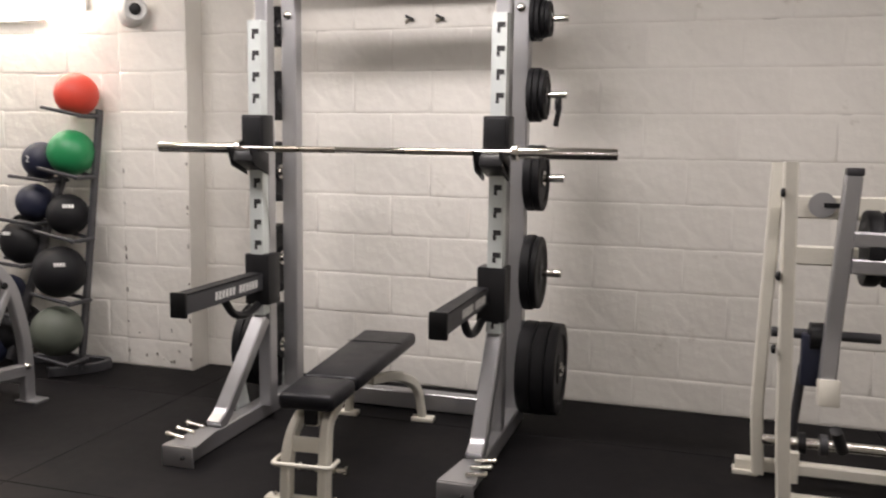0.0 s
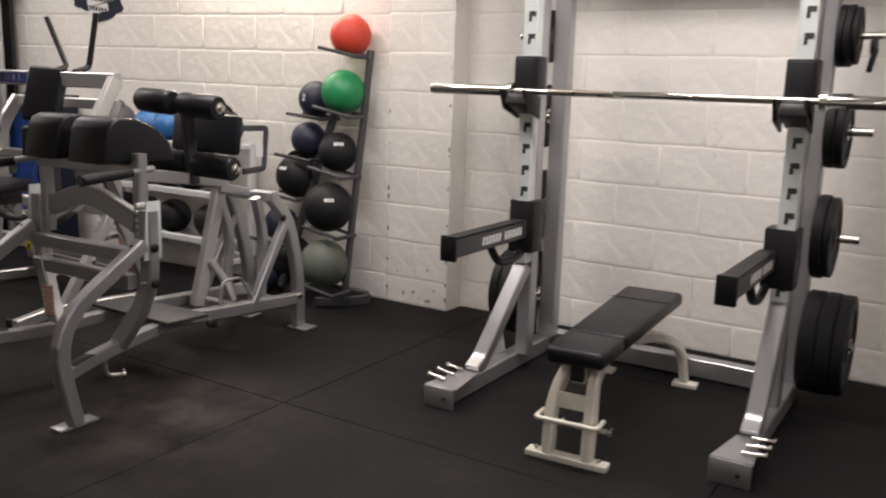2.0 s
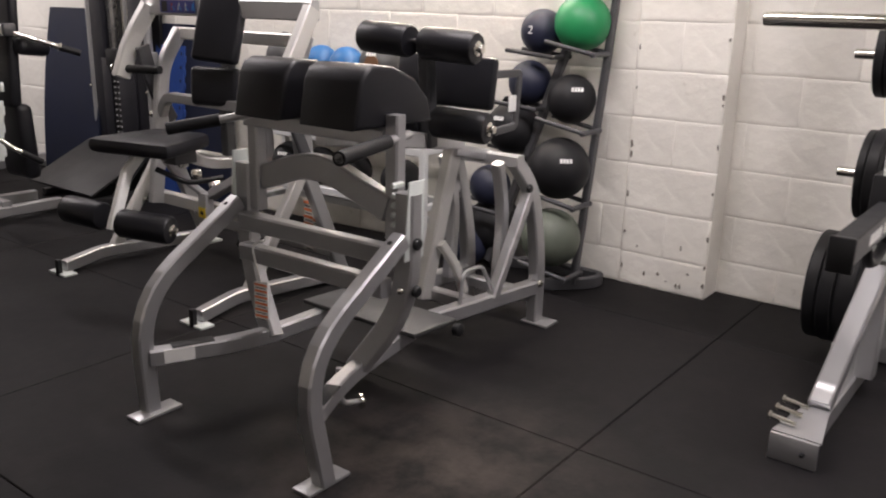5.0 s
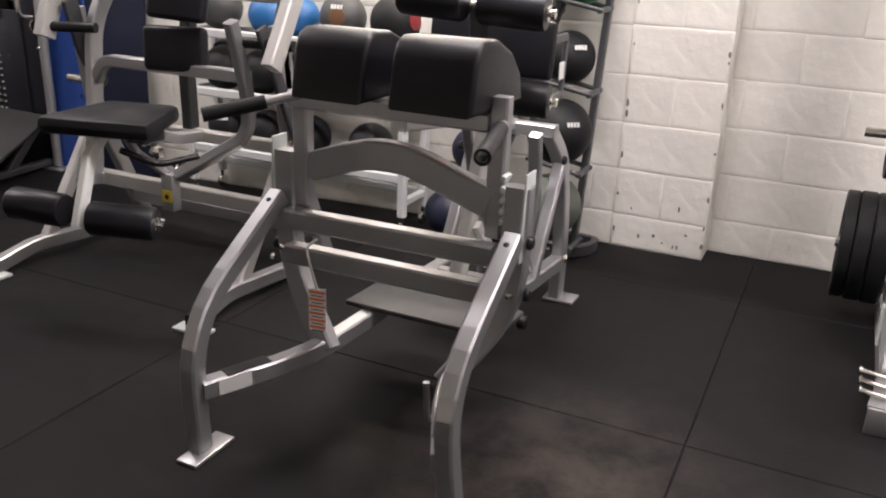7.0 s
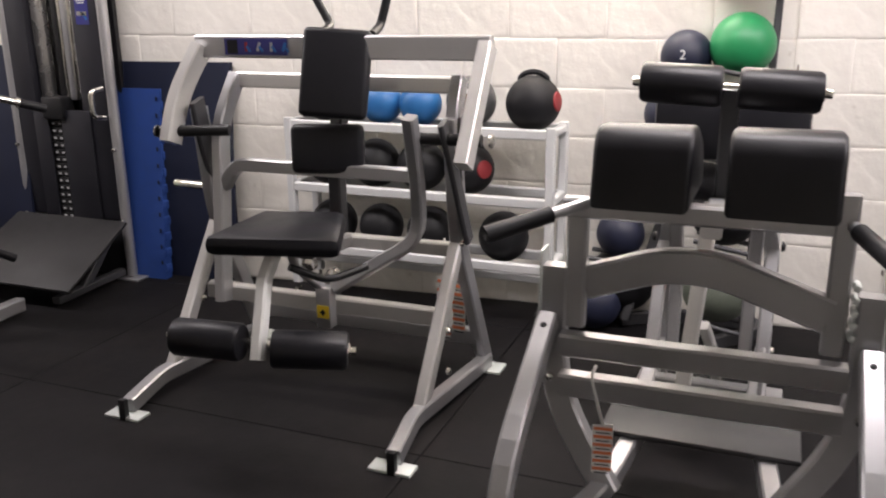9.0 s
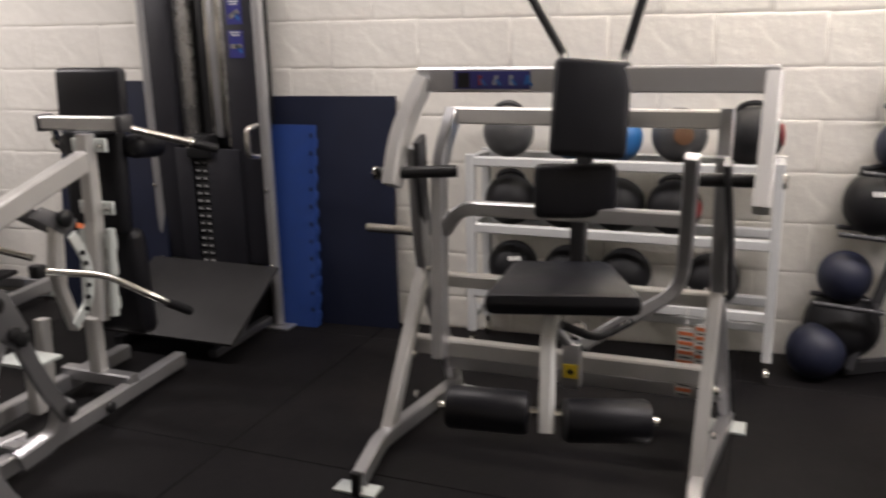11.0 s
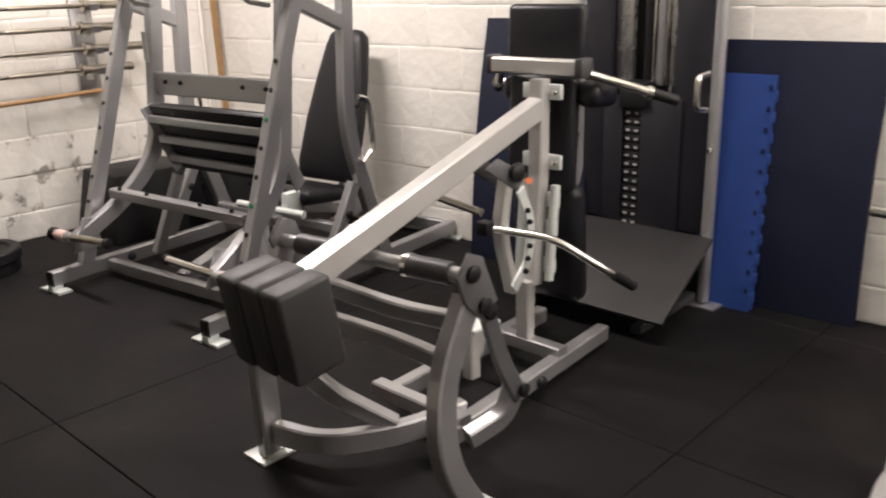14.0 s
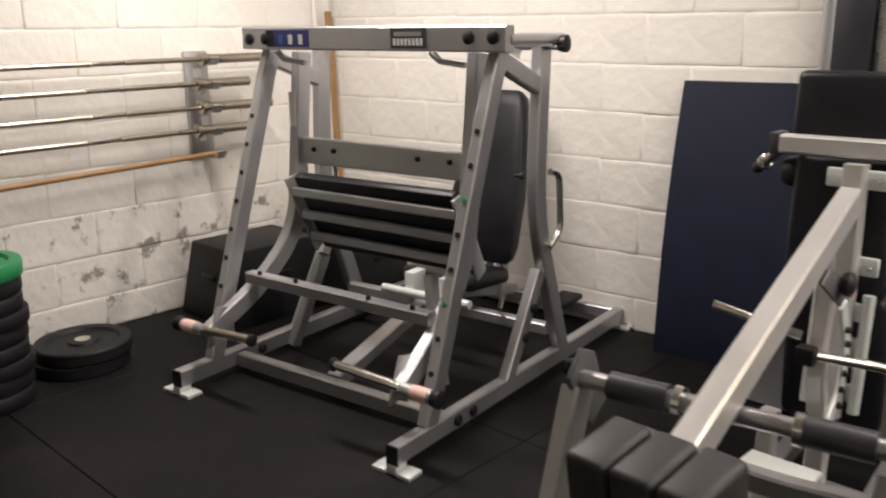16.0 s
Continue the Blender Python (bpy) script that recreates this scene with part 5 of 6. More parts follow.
    for k in range(8):
        block("name_bar", plate_, at(0.569, -0.185 - 0.0185 * k, 1.446), (0.002, 0.012, 0.026), LABEL, 0)
    rod("pivot_tube", m, [w(0.62, -0.66, 1.45), w(1.03, -0.66, 1.445)], 0.026, G)
    rod("pivot_tube", m, [w(0.62, 0.66, 1.45), w(1.03, 0.66, 1.445)], 0.026, G)
    rod("rear_tube", m, [w(0.98, 0.62, 1.43), w(0.98, -0.70, 1.43)], 0.026, G)
    lathe("tube_cap", m, w(0.98, -0.70, 1.43), -Y, [(0.03, -0.02), (0.034, 0), (0.034, 0.012), (0.012, 0.018)], BLACK, "", 18)
    block("pink_label", m, at(0.72, -0.632, 1.41, 20), (0.09, 0.004, 0.035), LABEL, 0)
    for y in (-0.35, 0.48):
        beam("stop_bracket", m, [w(0.58, y, 1.41), w(0.60, y - 0.03, 1.375), w(0.62, y - 0.13, 1.36)], 0.03, 0.02, G, X)
    cross = beam("crossbar", m, [w(0.675, 0.45, 0.975), w(0.675, -0.45, 0.97)], 0.115, 0.04, G, (0, 0, 1))
    for y in (-0.38, -0.22, 0.24, 0.36):
        bolt(cross, w(0.656, y, 0.985), -X, 0.011)
    block("side_label", m, at(0.62, 0.445, 1.16), (0.004, 0.035, 0.15), LABEL, 0)
    beam("lower_crossbar", m, [w(0.36, 0.50, 0.45), w(0.36, -0.50, 0.445)], 0.05, 0.055, G, (0, 0, 1))
    for y in (-0.42, -0.2, 0.2, 0.42):
        bolt(m, w(0.345, y, 0.475), (0, 0, 1), 0.01)
    beam("floor_crossbar", m, [w(0.33, 0.56, 0.06), w(0.33, -0.56, 0.06)], 0.065, 0.05, G, (0, 0, 1))
    beam("rear_crossbar", m, [w(1.10, 0.58, 0.2), w(1.10, -0.58, 0.2)], 0.05, 0.05, G, (0, 0, 1))
    beam("rear_crossbar", m, [w(1.80, 0.58, 0.07), w(1.80, -0.58, 0.07)], 0.06, 0.05, G, (0, 0, 1))
    beam("spine", m, [w(0.36, 0.02, 0.07), w(1.10, 0.04, 0.26), w(1.80, 0.04, 0.10)], 0.075, 0.06, G, Y)
    # foot plate: black pad with three ribs
    fa = math.degrees(math.atan2(0.16, 0.33))
    block("foot_pad", m, at(0.66, -0.03, 0.705, -fa), (0.05, 0.86, 0.40), VINYL, 0.016, "black ribbed foot pad", 2)
    for i, z in enumerate((0.805, 0.695, 0.585)):
        x = 0.568 + (0.82 - z) * 0.46
        beam("foot_rib", m, [w(x, 0.41, z), w(x, -0.47, z - 0.005)], 0.042, 0.035, G, (0, 0, 1))
    for y in (0.42, -0.48):
        slab("rib_side", m, [w(0.53, y, 0.86), w(0.70, y, 0.50), w(0.76, y, 0.54), w(0.60, y, 0.88)], 0.01, G, 0.001)
    # seat
    bm = bmesh.new()
    prof = [(0.0, 0.17, 0.03), (0.03, 0.20, 0.048), (0.10, 0.212, 0.055), (0.35, 0.205, 0.055), (0.60, 0.175, 0.055), (0.80, 0.14, 0.052), (0.86, 0.125, 0.046), (0.89, 0.09, 0.03)]
    rings = []
    for sl, hw, th in prof:
        ctr = w(1.40 + 0.32 * sl, 0.0, 0.36) + V(0, 0, 0.92 * sl)
        n = (X * 0.94 + V(0, 0, -0.33))
        ring = []
        for j in range(20):
            a = 2 * math.pi * j / 20
            ca, sa = math.cos(a), math.sin(a)
            ring.append(bm.verts.new(ctr + Y * hw * math.copysign(abs(ca) ** 0.4, ca) + n * th * math.copysign(abs(sa) ** 0.5, sa)))
        rings.append(ring)
    for a, b in zip(rings, rings[1:]):
        for j in range(20):
            bm.faces.new((a[j], a[(j + 1) % 20], b[(j + 1) % 20], b[j]))
    bm.faces.new(rings[0][::-1])
    bm.faces.new(rings[-1])
    part("back_pad", bm, VINYL, m, "tall black vinyl back pad", True)
    block("seat_pad", m, at(1.22, 0.0, 0.33, 6), (0.36, 0.42, 0.08), VINYL, 0.035, "black vinyl seat pad", 3)
    beam("seat_rail", m, [w(0.95, 0.0, 0.22), w(1.55, 0.0, 0.26), w(1.72, 0.0, 1.0)], 0.06, 0.05, G, Y, 0.08)
    beam("seat_rail", m, [w(1.72, 0.0, 0.95), w(1.62, 0.0, 0.10)], 0.06, 0.05, G, Y)
    for y in (-0.12, 0.08):
        block("seat_slide", m, at(1.0, y, 0.33), (0.10, 0.05, 0.12), ZINC, 0.004)
    rod("slide_tube", m, [w(0.93, 0.22, 0.30), w(0.93, -0.28, 0.30)], 0.02, ZINC)
    rod("seat_lever", m, [w(1.25, -0.25, 0.24), w(1.05, -0.36, 0.26)], 0.011, CHROME)
    block("rear_pad", m, at(1.65, -0.36, 0.145), (0.22, 0.12, 0.03), RUBBER, 0.01)
    lathe("lock_knob", m, w(1.45, -0.19, 0.80), -Y, [(0.008, 0), (0.008, 0.035), (0.02, 0.037), (0.02, 0.055), (0.01, 0.06)], BLACK, "", 14)


leg_press()


# ---- bars, plates and boxes by the far wall ----
def wall_bars():
    for i, (z, x1, zl) in enumerate(((1.355, -1.03, 0.0), (1.229, -1.19, 0.0), (1.105, -1.05, 0.0), (0.985, -1.21, 0.0))):
        b = thing("barbell", (x1 - 1.1, 6.80, z), "steel olympic barbell resting on wall hooks", "barbell", "bars on the wall")
        sl = 0.42 if i % 2 == 0 else 0.30
        lathe("sleeve", b, (x1 - sl, 6.80, z), (1, 0, 0.0), [(0.015, -0.035), (0.036, -0.03), (0.037, -0.008), (0.025, -0.002), (0.025, sl - 0.004), (0.012, sl)], STEEL, "", 22)
        rod("shaft", b, [(x1 - sl - 0.03, 6.80, z), (x1 - sl - 0.45, 6.80, z - 0.002)], 0.0142, STEEL)
        rod("shaft", b, [(x1 - sl - 0.45, 6.80, z - 0.002), (x1 - sl - 0.62, 6.80, z - 0.003)], 0.0136, CHROME)
        rod("shaft", b, [(x1 - sl - 0.62, 6.80, z - 0.003), (x1 - sl - 1.34, 6.80, z - 0.006)], 0.0142, STEEL)
        lathe("sleeve", b, (x1 - sl - 1.34, 6.80, z - 0.006), (-1, 0, 0), [(0.015, -0.005), (0.036, 0.0), (0.037, 0.022), (0.025, 0.028), (0.025, sl), (0.012, sl + 0.004)], STEEL, "", 22)
    st = thing("wooden_pole", (-2.3, 6.82, 0.82), "slim pale wooden pole resting on wall hooks", "pole")
    rod("pole", st, [(-1.36, 6.82, 0.853), (-3.0, 6.82, 0.80)], 0.014, WOOD)
    for x in (-1.45, -2.85):
        br = thing("bar_holder", (x, 6.9, 0.84), "grey steel wall bracket with four bar hooks", "wall bracket", "bar brackets")
        block("plate", br, pose(x, 6.905, 1.115), (0.135, 0.03, 0.56), SILVER, 0.006)
        for z in (1.355, 1.229, 1.105, 0.985, 0.86):
            beam("hook", br, [(x + 0.03, 6.89, z - 0.024), (x + 0.03, 6.77, z - 0.024), (x + 0.03, 6.755, z + 0.01)], 0.05, 0.012, SILVER, (1, 0, 0))
        for k in range(5):
            block("print_bar", br, pose(x + 0.02 * (k % 2), 6.888, 1.28 - 0.085 * k), (0.045, 0.003, 0.05), LABEL, 0)


wall_bars()


def floor_plates():
    z = 0.0
    for i in range(2):
        plate("bumper_plate", (-2.40 + 0.012 * i, 6.52 - 0.01 * i, z), (0, 0, 1), 0.215, 0.062, RUBBER, "black rubber bumper plate lying flat on the floor", "plates on the floor")
        z += 0.063
    z = 0.0
    for i in range(9):
        h = 0.066 if i < 8 else 0.07
        plate("bumper_plate", (-2.86 + 0.01 * ((i * 7) % 3 - 1), 6.42 + 0.008 * ((i * 5) % 3 - 1), z), (0, 0, 1), 0.205, h, GREEN if i == 8 else RUBBER, "green rubber bumper plate on top of the pile" if i == 8 else "black rubber bumper plate in a tall pile", "plates on the floor")
        z += h + 0.001


floor_plates()


def plyo_box(at, size, turn, label):
    ob = thing("plyo_box", at, label, "plyo box", "jump boxes")
    x, y, z = at
    w, d, h = size
    bm = bmesh.new()
    lo = [bm.verts.new((sx * w / 2, sy * d / 2, 0)) for sx, sy in ((-1, -1), (1, -1), (1, 1), (-1, 1))]
    hi = [bm.verts.new((sx * w * 0.4, sy * d * 0.4, h)) for sx, sy in ((-1, -1), (1, -1), (1, 1), (-1, 1))]
    bm.faces.new(lo[::-1])
    bm.faces.new(hi)
    for i in range(4):
        bm.faces.new((lo[i], lo[(i + 1) % 4], hi[(i + 1) % 4], hi[i]))
    bmesh.ops.bevel(bm, geom=list(bm.edges), offset=0.012, segments=2, profile=0.5, affect="EDGES")
    bmesh.ops.transform(bm, verts=bm.verts, matrix=pose(x, y, z, 0, 0, turn))
    part("box_body", bm, RUBBER, ob, "", True)
    block("hand_slot", ob, pose(x, y, z, 0, 0, turn) @ pose(-0.455 * w, 0, h * 0.6, 0, -8, 0), (0.012, 0.12, 0.03), BLACK, 0.005)
    block("hand_slot", ob, pose(x, y, z, 0, 0, turn) @ pose(0, -0.455 * d, h * 0.6, 8, 0, 0), (0.12, 0.012, 0.03), BLACK, 0.005)


plyo_box((-1.36, 6.60, 0), (0.66, 0.52, 0.40), 0, "black tapered jump box standing by the wall")
plyo_box((-0.85, 6.45, 0), (0.50, 0.62, 0.42), 8, "black tapered jump box standing in the corner")

# wooden plank and conduit in the corner
pl = thing("wooden_plank", (-0.58, 6.80, 0), "thin bare wooden plank leaning in the corner", "plank")
beam("plank", pl, [(-0.60, 6.74, 0.0), (-0.54, 6.885, 1.60)], 0.045, 0.02, WOOD, (1, 0, 0))
cp = thing("conduit_pipe", (-0.62, 6.89, 0), "thin white painted conduit pipe in the corner", "pipe")
rod("pipe", cp, [(-0.63, 6.90, 0.0), (-0.63, 6.90, ZTOP)], 0.014, PAINTBLOCK)
wr = thing("cable", (-0.4, 6.0, 2.0), "thin grey cable running along the wall", "cable")
rod("wire", wr, [(nx(6.88) - 0.012, 6.88, 2.10), (nx(6.6) - 0.012, 6.6, 2.06), (nx(6.0) - 0.012, 6.0, 2.085), (nx(5.0) - 0.012, 5.0, 2.10), (nx(4.1) - 0.012, 4.1, 2.13)], 0.005, DARKGREY, 0.1, "", 6)

# ---- white selector machine beside the rack ----
def white_machine():
    m = thing("white_machine", (-0.6, -3.9, 0), "white painted plate loaded machine with silver arm", "exercise machine")
    Wp = WHITEPAINT
    beam("front_post", m, [(-0.95, -3.62, 0.012), (-0.95, -3.60, 0.30), (-0.95, -3.57, 1.31)], 0.05, 0.05, Wp, (1, 0, 0), 0.08)
    beam("rear_post", m, [(-0.58, -3.55, 0.012), (-0.60, -3.53, 0.30), (-0.55, -3.56, 1.30)], 0.045, 0.05, Wp, (1, 0, 0), 0.06)
    beam("base_rail", m, [(-0.95, -3.60, 0.05), (-0.95, -4.4, 0.05)], 0.05, 0.06, Wp, (1, 0, 0))
    beam("base_rail", m, [(-0.55, -3.46, 0.04), (-0.55, -4.4, 0.04)], 0.05, 0.05, Wp, (1, 0, 0))
    block("foot_plate", m, pose(-0.56, -3.50, 0.01), (0.07, 0.10, 0.02), Wp, 0.003)
    beam("crossbar", m, [(-0.62, -3.58, 1.13), (-0.62, -4.4, 1.13)], 0.09, 0.03, Wp, (0, 0, 1))
    beam("crossbar", m, [(-0.62, -3.58, 0.94), (-0.62, -4.4, 0.94)], 0.075, 0.04, Wp, (0, 0, 1))
    badge = lathe("badge", m, (-0.645, -3.72, 1.14), (-1, 0, 0), [(0.05, 0), (0.05, 0.006), (0.001, 0.007)], SILVER, "grey oval badge", 24)
    block("name_bar", m, pose(-0.653, -3.76, 1.14), (0.003, 0.07, 0.018), BLACK, 0)
    arm = beam("swing_arm", m, [(-0.80, -3.80, 1.26), (-0.80, -3.765, 0.66), (-0.82, -3.755, 0.48)], 0.055, 0.06, SILVER, (1, 0, 0), 0.05)
    block("arm_cap", arm, pose(-0.80, -3.803, 1.275), (0.055, 0.06, 0.03), DARKGREY, 0.005)
    block("arm_end", arm, pose(-0.84, -3.76, 0.45, 0, 12, 0), (0.075, 0.075, 0.10), Wp, 0.006)
    rod("pivot_shaft", m, [(-0.70, -3.56, 0.64), (-0.70, -3.95, 0.64)], 0.02, DARKGREY)
    lathe("pivot_hub", m, (-0.74, -3.69, 0.64), (0, -1, 0), [(0.03, 0), (0.055, 0.004), (0.055, 0.07), (0.03, 0.075)], BLACK, "", 22)
    block("pivot_block", m, pose(-0.74, -3.71, 0.55), (0.07, 0.085, 0.20), NAVYBALL, 0.008)
    rod("push_rod", m, [(-0.72, -3.68, 0.52), (-0.70, -3.66, 0.24)], 0.017, DARKGREY)
    for y in (-3.60, -3.68, -3.76):
        lathe("shaft_collar", m, (-0.70, y, 0.20), (0, -1, 0), [(0.02, 0), (0.042, 0.003), (0.042, 0.03), (0.02, 0.033)], BLACK if y > -3.7 else DARKGREY, "", 18)
    rod("low_shaft", m, [(-0.70, -3.55, 0.20), (-0.70, -4.2, 0.20)], 0.02, CHROME)
    rod("foot_peg", m, [(-0.82, -3.80, 0.30), (-0.74, -3.84, 0.20)], 0.022, GREYPLATE)
    beam("low_stem", m, [(-0.82, -3.66, 0.08), (-0.82, -3.66, 0.20)], 0.035, 0.035, Wp, (1, 0, 0))
    for z in (1.20, 0.90, 0.63):
        bolt(m, (-0.965, -3.555, z), (0, 1, 0), 0.018)
    for z in (1.03, 0.93):
        beam("side_arm", m, [(-0.82, -3.81, z), (-0.82, -4.05, z)], 0.055, 0.05, SILVER, (0, 0, 1))
    for k in range(2):
        lathe("weight_disc", m, (-0.70, -3.86 - 0.07 * k, 0.985), (0, -1, 0), [(0.02, 0), (0.14, 0.004), (0.145, 0.012), (0.145, 0.05), (0.14, 0.058), (0.02, 0.06)], RUBBER, "", 30)


white_machine()

# ---- wall fittings ----
def wall_fittings():
    lamp = thing("wall_light", (nx(0.95), 0.95, 2.06), "lit fluorescent strip light mounted on the block wall", "strip light")
    a0, a1 = V(nx(0.19) - 0.05, 0.19, 2.16), V(nx(1.72) - 0.05, 1.72, 2.16)
    d = (a1 - a0).normalized()
    beam("housing", lamp, [a0 + V(0.028, 0, 0), a1 + V(0.028, 0, 0)], 0.13, 0.035, LABEL, (0, 0, 1))
    beam("diffuser", lamp, [a0 + d * 0.02 - V(0.012, 0, 0), a1 - d * 0.02 - V(0.012, 0, 0)], 0.14, 0.05, GLOW, (0, 0, 1), 0, "glowing white diffuser", 0.02)
    pipe = thing("conduit", (nx(0.9), 0.95, 2.03), "thin white conduit below the strip light", "pipe")
    rod("tube", pipe, [V(nx(0.45) - 0.02, 0.45, 2.045), V(nx(1.9) - 0.02, 1.9, 2.03)], 0.012, LABEL)
    block("junction", pipe, pose(nx(0.72) - 0.02, 0.72, 2.045, 0, 0, 4), (0.03, 0.05, 0.03), LABEL, 0.006)
    eye = thing("security_camera", (0.0, -0.2, 2.08), "small white dome security camera on the pilaster", "camera")
    lathe("base", eye, (0.03, -0.10, 2.085), (-1, 0, 0), [(0.095, 0), (0.095, 0.015), (0.08, 0.045), (0.045, 0.065), (0.001, 0.068)], LABEL, "", 28)
    lathe("body", eye, (-0.02, -0.13, 2.08), (-0.6, -0.75, -0.05), [(0.02, -0.02), (0.06, 0.0), (0.068, 0.02), (0.068, 0.09), (0.058, 0.1), (0.05, 0.092), (0.001, 0.09)], LABEL, "", 28)
    lathe("lens", eye, V(-0.02, -0.13, 2.08) + V(-0.6, -0.75, -0.05).normalized() * 0.0905, (-0.6, -0.75, -0.05), [(0.033, 0), (0.033, 0.006), (0.022, 0.01), (0.001, 0.011)], BLACK, "dark lens", 22)
    # hand painted sign, black cloud with pale lettering patches
    sign = thing("painted_sign", (nx(2.46), 2.46, 1.72), "dark spray painted wall sign with pale torn paper lettering", "wall sign")
    n = 40
    bm = bmesh.new()
    ctr = V(nx(2.46) - 0.0035, 2.46, 1.90)
    ring = []
    for i in range(n):
        a = 2 * math.pi * i / n
        r = 1 + 0.16 * math.sin(3 * a + 1) + 0.08 * math.sin(7 * a) + 0.05 * math.sin(13 * a + 2)
        yy = 0.29 * r * math.cos(a)
        ring.append(bm.verts.new(ctr + V(SLOPE * yy, yy, 0.17 * r * math.sin(a))))
    f = bm.faces.new(ring)
    ext = bmesh.ops.extrude_face_region(bm, geom=[f])
    bmesh.ops.translate(bm, verts=[v for v in ext["geom"] if isinstance(v, bmesh.types.BMVert)], vec=(0.003, 0, 0))
    part("paint_patch", bm, NAVY, sign)
    for y0, y1, z, h in ((2.60, 2.30, 1.955, 0.075), (2.57, 2.31, 1.865, 0.075), (2.56, 2.36, 1.79, 0.055)):
        mid = (y0 + y1) / 2
        block("paper_strip", sign, pose(nx(mid) - 0.006, mid, z, -8, 0, 4.29), (0.003, y0 - y1, h), LABEL, 0)
    for mid, z, n_, w_, h_ in ((2.45, 1.955, 8, 0.022, 0.052), (2.44, 1.865, 8, 0.02, 0.05), (2.46, 1.79, 6, 0.018, 0.032)):
        for k in range(n_):
            yy = mid + (n_ / 2 - 0.5 - k) * 0.032
            block("letter_bar", sign, pose(nx(yy) - 0.0085, yy, z + (yy - mid) * 0.14, -8, 0, 4.29), (0.002, w_, h_), BLACK, 0)
    for y, z in ((-1.73, 2.02), (-1.90, 2.02)):
        hk = thing("wall_bracket", (0.2, y, z), "small broken grey metal fixing stuck to the wall", "bracket", "fixings on the wall")
        block("stub", hk, pose(0.185, y, z, 25, 0, 10), (0.035, 0.05, 0.014), GREYPLATE, 0.004)
        block("stub_edge", hk, pose(0.188, y + 0.012, z - 0.012, -40, 0, 0), (0.02, 0.035, 0.012), STEEL, 0.003)


wall_fittings()


# ---- floor mats and wall blocks, piece by piece ----
def chipped_block(seed, length, height, mat):
    """A painted block face with a softened, uneven rim and a slightly lumpy front; local x is outwards."""
    rnd = random.Random(seed)
    bm = bmesh.new()
    hl, hh, d = length / 2 + 0.0045, height / 2 + 0.004, 0.0048
    nu, nv = max(2, round(length / 0.09)), 3

    def ring(inset, depth, wob, lump):
        out = []
        for y, z in ([(-hl + inset + (2 * hl - 2 * inset) * i / nu, -hh + inset) for i in range(nu)]
                     + [(hl - inset, -hh + inset + (2 * hh - 2 * inset) * k / nv) for k in range(nv)]
                     + [(hl - inset - (2 * hl - 2 * inset) * i / nu, hh - inset) for i in range(nu)]
                     + [(-hl + inset, hh - inset - (2 * hh - 2 * inset) * k / nv) for k in range(nv)]):
            out.append(bm.verts.new((depth + rnd.uniform(-lump, lump), y + rnd.uniform(-wob, wob), z + rnd.uniform(-wob, wob))))
        return out

    rings = [ring(0.0, 0.0, 0.0, 0.0), ring(0.002, d * 0.55, 0.002, 0.0008), ring(0.007, d * 0.92, 0.003, 0.0006), ring(0.02, d, 0.003, 0.0004)]
    for a, b in zip(rings, rings[1:]):
        for i in range(len(a)):
            k = (i + 1) % len(a)
            bm.faces.new((a[i], a[k], b[k], b[i]))
    bm.faces.new(rings[-1])
    bmesh.ops.recalc_face_normals(bm, faces=bm.faces)
    me = bpy.data.meshes.new("block")
    bm.to_mesh(me)
    bm.free()
    me.polygons.foreach_set("use_smooth", [True] * (len(me.polygons) - 1) + [False])
    me.materials.append(mat)
    return me


BLOCKS = {}


def block_mesh(length, height, k, mat):
    key = (round(length, 2), round(height, 2), k, mat.name)
    if key not in BLOCKS:
        BLOCKS[key] = chipped_block(int(length * 1000) + int(height * 100) + 7 * k, round(length, 2), round(height, 2), mat)
    return BLOCKS[key]


def lay_blocks(wall, origin, along, length, out, shift=0.0, unit=0.45, scuffs=0.0, pitch=0.225, rise=0.0):
    """Courses about 0.225 m high, growing by rise for each metre along, in running bond from origin along a wall; out points into the room."""
    rnd = random.Random(int(length * 100))
    a, n = Vector(along).normalized(), Vector(out).normalized()
    rot = Matrix((n, a, V(0, 0, 1))).transposed()
    if rot.determinant() < 0:
        rot = Matrix((n, -a, V(0, 0, 1))).transposed()
    for row in range(13):
        s = -((row % 2) * unit / 2 + shift) % unit - unit
        while s < length:
            b0, b1 = max(s, 0), min(s + unit, length)
            s += unit
            if b1 - b0 < 0.05:
                continue
            step = pitch + rise * (b0 + b1) / 2
            z0, z1 = max(0.166 + step * (row - 1), 0.002), min(0.166 + step * row, ZTOP - 0.002)
            if z1 - z0 < 0.04:
                continue
            ln, ht = round(b1 - b0 - 0.005, 2), round(z1 - z0 - 0.005, 2)
            ob = new("block", block_mesh(ln, ht, rnd.randrange(4), SCUFFED if z1 < scuffs else PAINTBLOCK))
            p = Vector(origin) + a * ((b0 + b1) / 2) + V(0, 0, (z0 + z1) / 2) - n * rnd.uniform(0.0, 0.003)
            ob.matrix_basis = Matrix.Translation(p) @ rot.to_4x4()
            ob.parent = wall


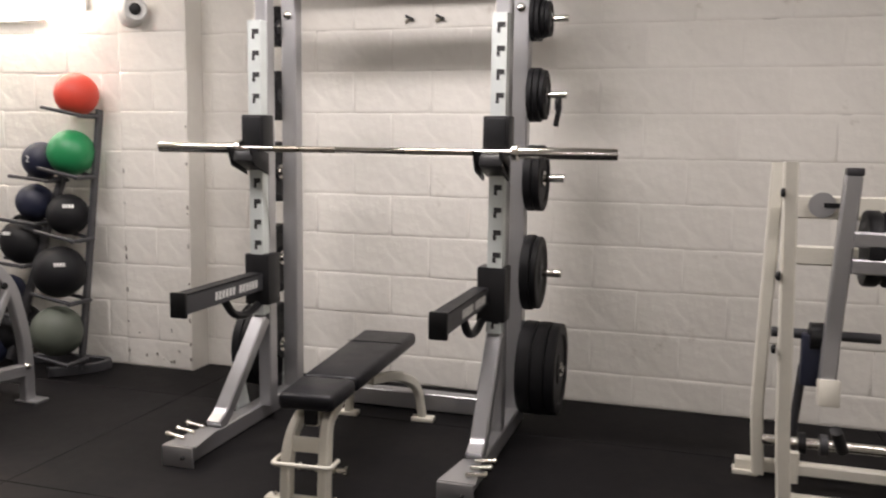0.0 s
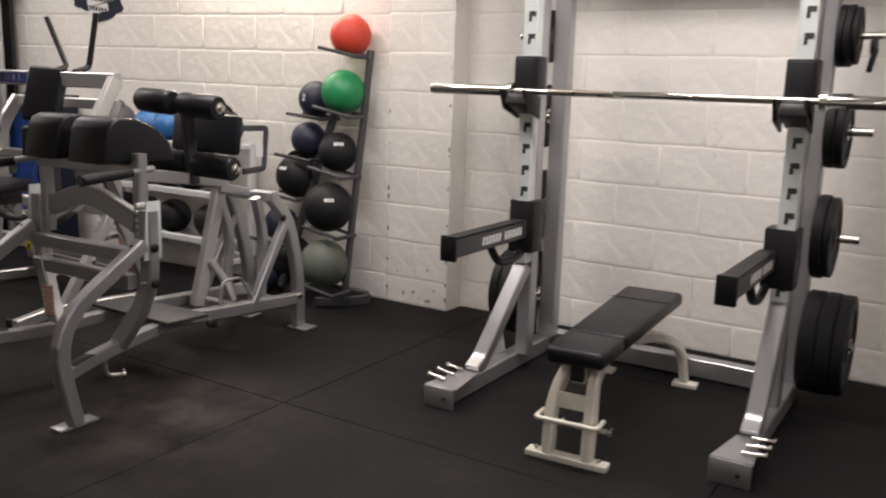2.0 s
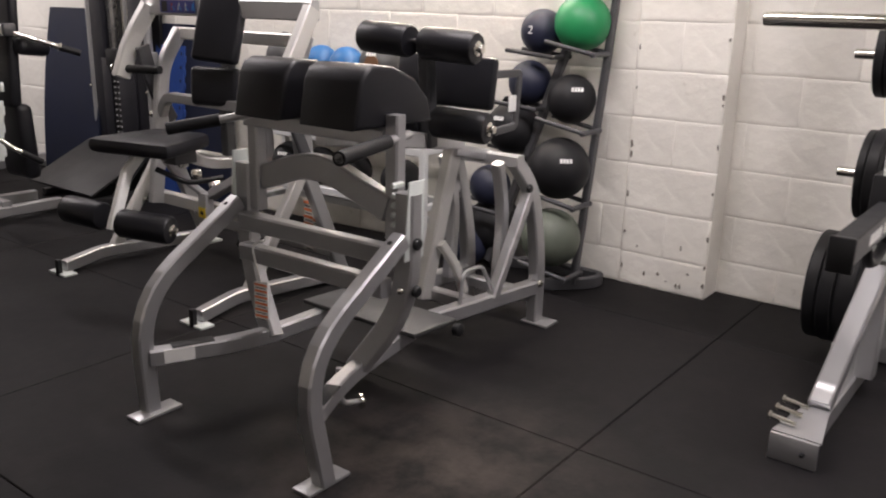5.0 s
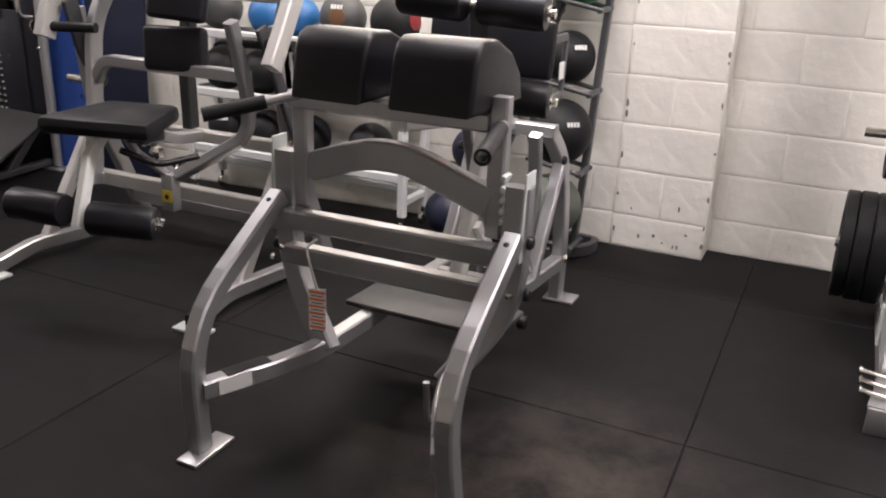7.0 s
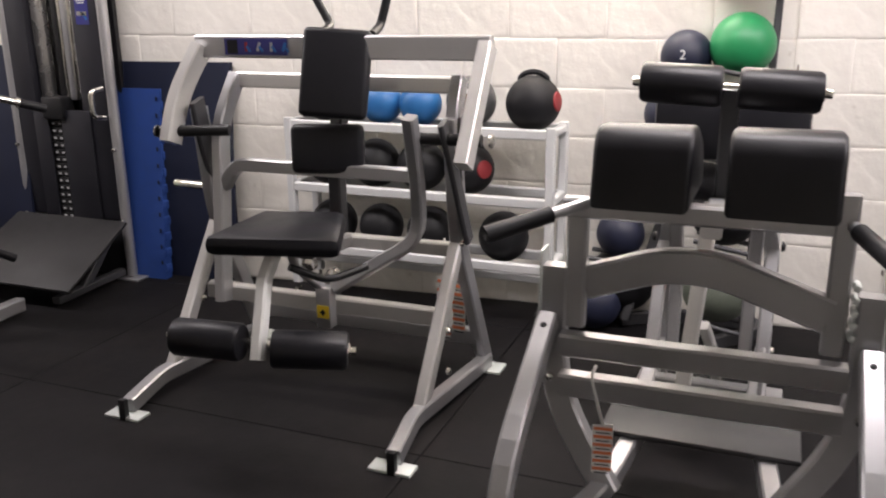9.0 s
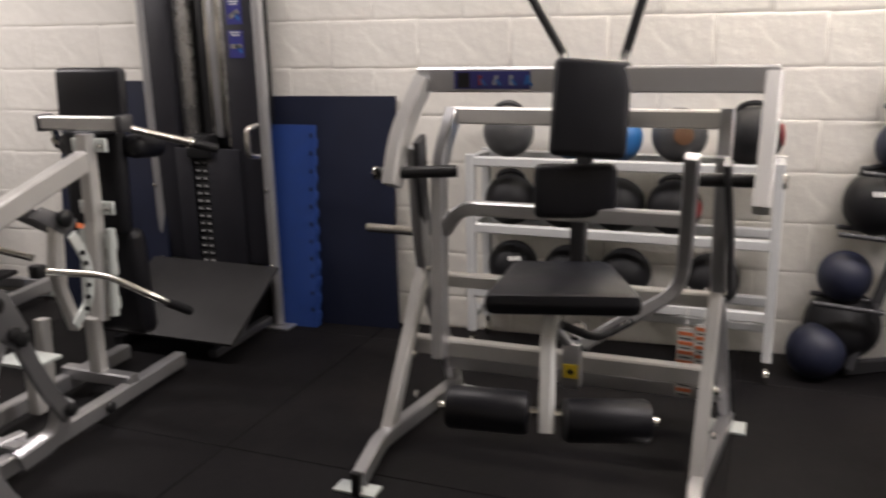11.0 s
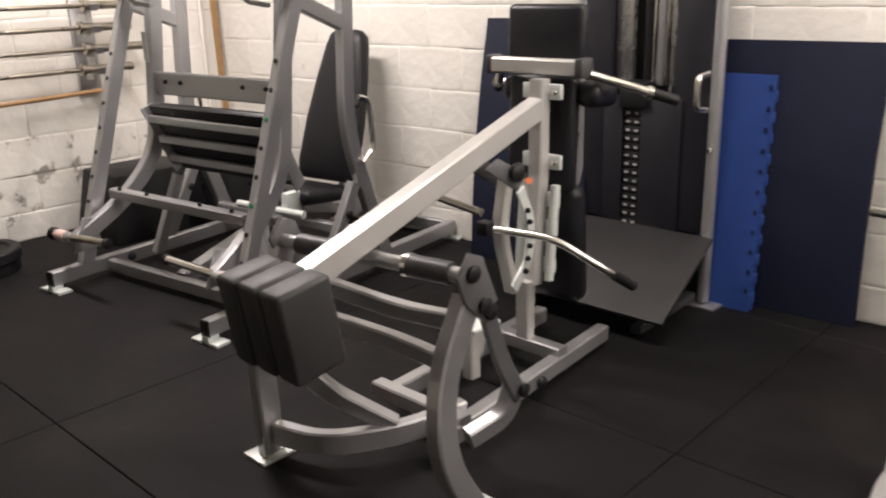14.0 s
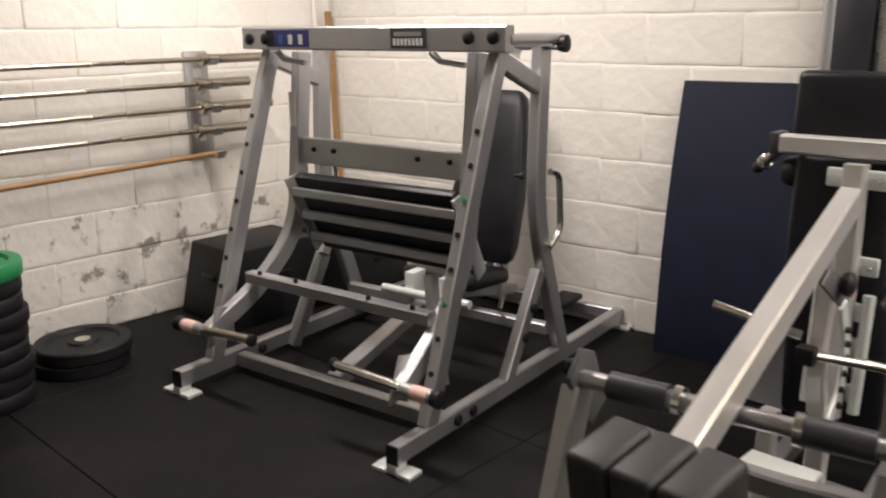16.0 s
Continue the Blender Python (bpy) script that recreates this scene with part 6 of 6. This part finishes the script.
long_dir = V(SLOPE, 1, 0)
lay_blocks(wall_north, (nx(0) + 0.006, 0, 0), long_dir, 6.93, (-1, SLOPE, 0), 0.1, pitch=0.2235, rise=0.0013)
lay_blocks(pilaster, (0.036, 0, 0), (0, -1, 0), 0.444, (-1, 0, 0), 0.0, 0.222 * 2 + 0.001)
lay_blocks(wall_east, (0.206, -0.444, 0), (0, -1, 0), 5.0, (-1, 0, 0), 0.17)
lay_blocks(wall_west, (nx(YW), YW + 0.006, 0), (-1, 0, 0), 3.6, (0, -1, 0), 0.2, 0.45, 0.7)


def paint_chips():
    """Chipped paint along the corners of the pilaster and low on the walls."""
    rnd = random.Random(4)
    spots = [(0.0285, -0.443, z, -1) for z in (0.07, 0.16, 0.30, 0.52, 0.74, 0.93, 0.965, 1.22, 1.43)] + [(0.0285, -0.006, z, 1) for z in (0.09, 0.27, 0.46, 0.66, 0.71, 0.98, 1.17)]
    spots += [(0.0285, rnd.uniform(-0.38, -0.06), rnd.uniform(0.02, 0.25), 0) for _ in range(8)]
    for x, y, z, side in spots:
        bm = bmesh.new()
        w, h = rnd.uniform(0.004, 0.010), rnd.uniform(0.006, 0.022)
        n = 9
        pts = []
        for i in range(n):
            a = 2 * math.pi * i / n
            r = rnd.uniform(0.55, 1.0)
            pts.append((w * r * math.cos(a), h * r * math.sin(a)))
        lo = [bm.verts.new((0, u, v)) for u, v in pts]
        hi = [bm.verts.new((-0.003, u * 0.8, v * 0.8)) for u, v in pts]
        bm.faces.new(hi)
        for i in range(n):
            k = (i + 1) % n
            bm.faces.new((lo[i], lo[k], hi[k], hi[i]))
        bmesh.ops.translate(bm, verts=bm.verts, vec=(x + 0.001, y - side * 0.006 if side else y, z))
        part("paint_chip", bm, CHIP, pilaster)


paint_chips()


def floor_mats():
    """Rubber mats butted together, each with a softened rim."""
    w, h, g = 1.22, 1.73, 0.003
    meshes = []
    for k in range(2):
        bm = bmesh.new()
        r = 0.003
        lo = [bm.verts.new((sx * (w - g) / 2, sy * (h - g) / 2, -0.012)) for sx, sy in ((-1, -1), (1, -1), (1, 1), (-1, 1))]
        md = [bm.verts.new((sx * (w - g) / 2, sy * (h - g) / 2, -r)) for sx, sy in ((-1, -1), (1, -1), (1, 1), (-1, 1))]
        hi = [bm.verts.new((sx * ((w - g) / 2 - r), sy * ((h - g) / 2 - r), 0)) for sx, sy in ((-1, -1), (1, -1), (1, 1), (-1, 1))]
        bm.faces.new(hi)
        for i in range(4):
            j = (i + 1) % 4
            bm.faces.new((lo[i], lo[j], md[j], md[i]))
            bm.faces.new((md[i], md[j], hi[j], hi[i]))
        me = bpy.data.meshes.new("rubber_mat")
        bm.to_mesh(me)
        bm.free()
        me.materials.append(FLOORMAT)
        meshes.append(me)
    for i in range(-4, 6):
        for k in range(-5, 7):
            x = -1.625 - w / 2 + i * w
            y = -0.68 + h / 2 + k * h
            if x < -6.9 or x > 0.6 or y < -7.3 or y > 7.3:
                continue
            ob = new("rubber_mat", meshes[(i + k) % 2])
            ob.location = (x, y, 0)
            ob.parent = floor


floor_mats()
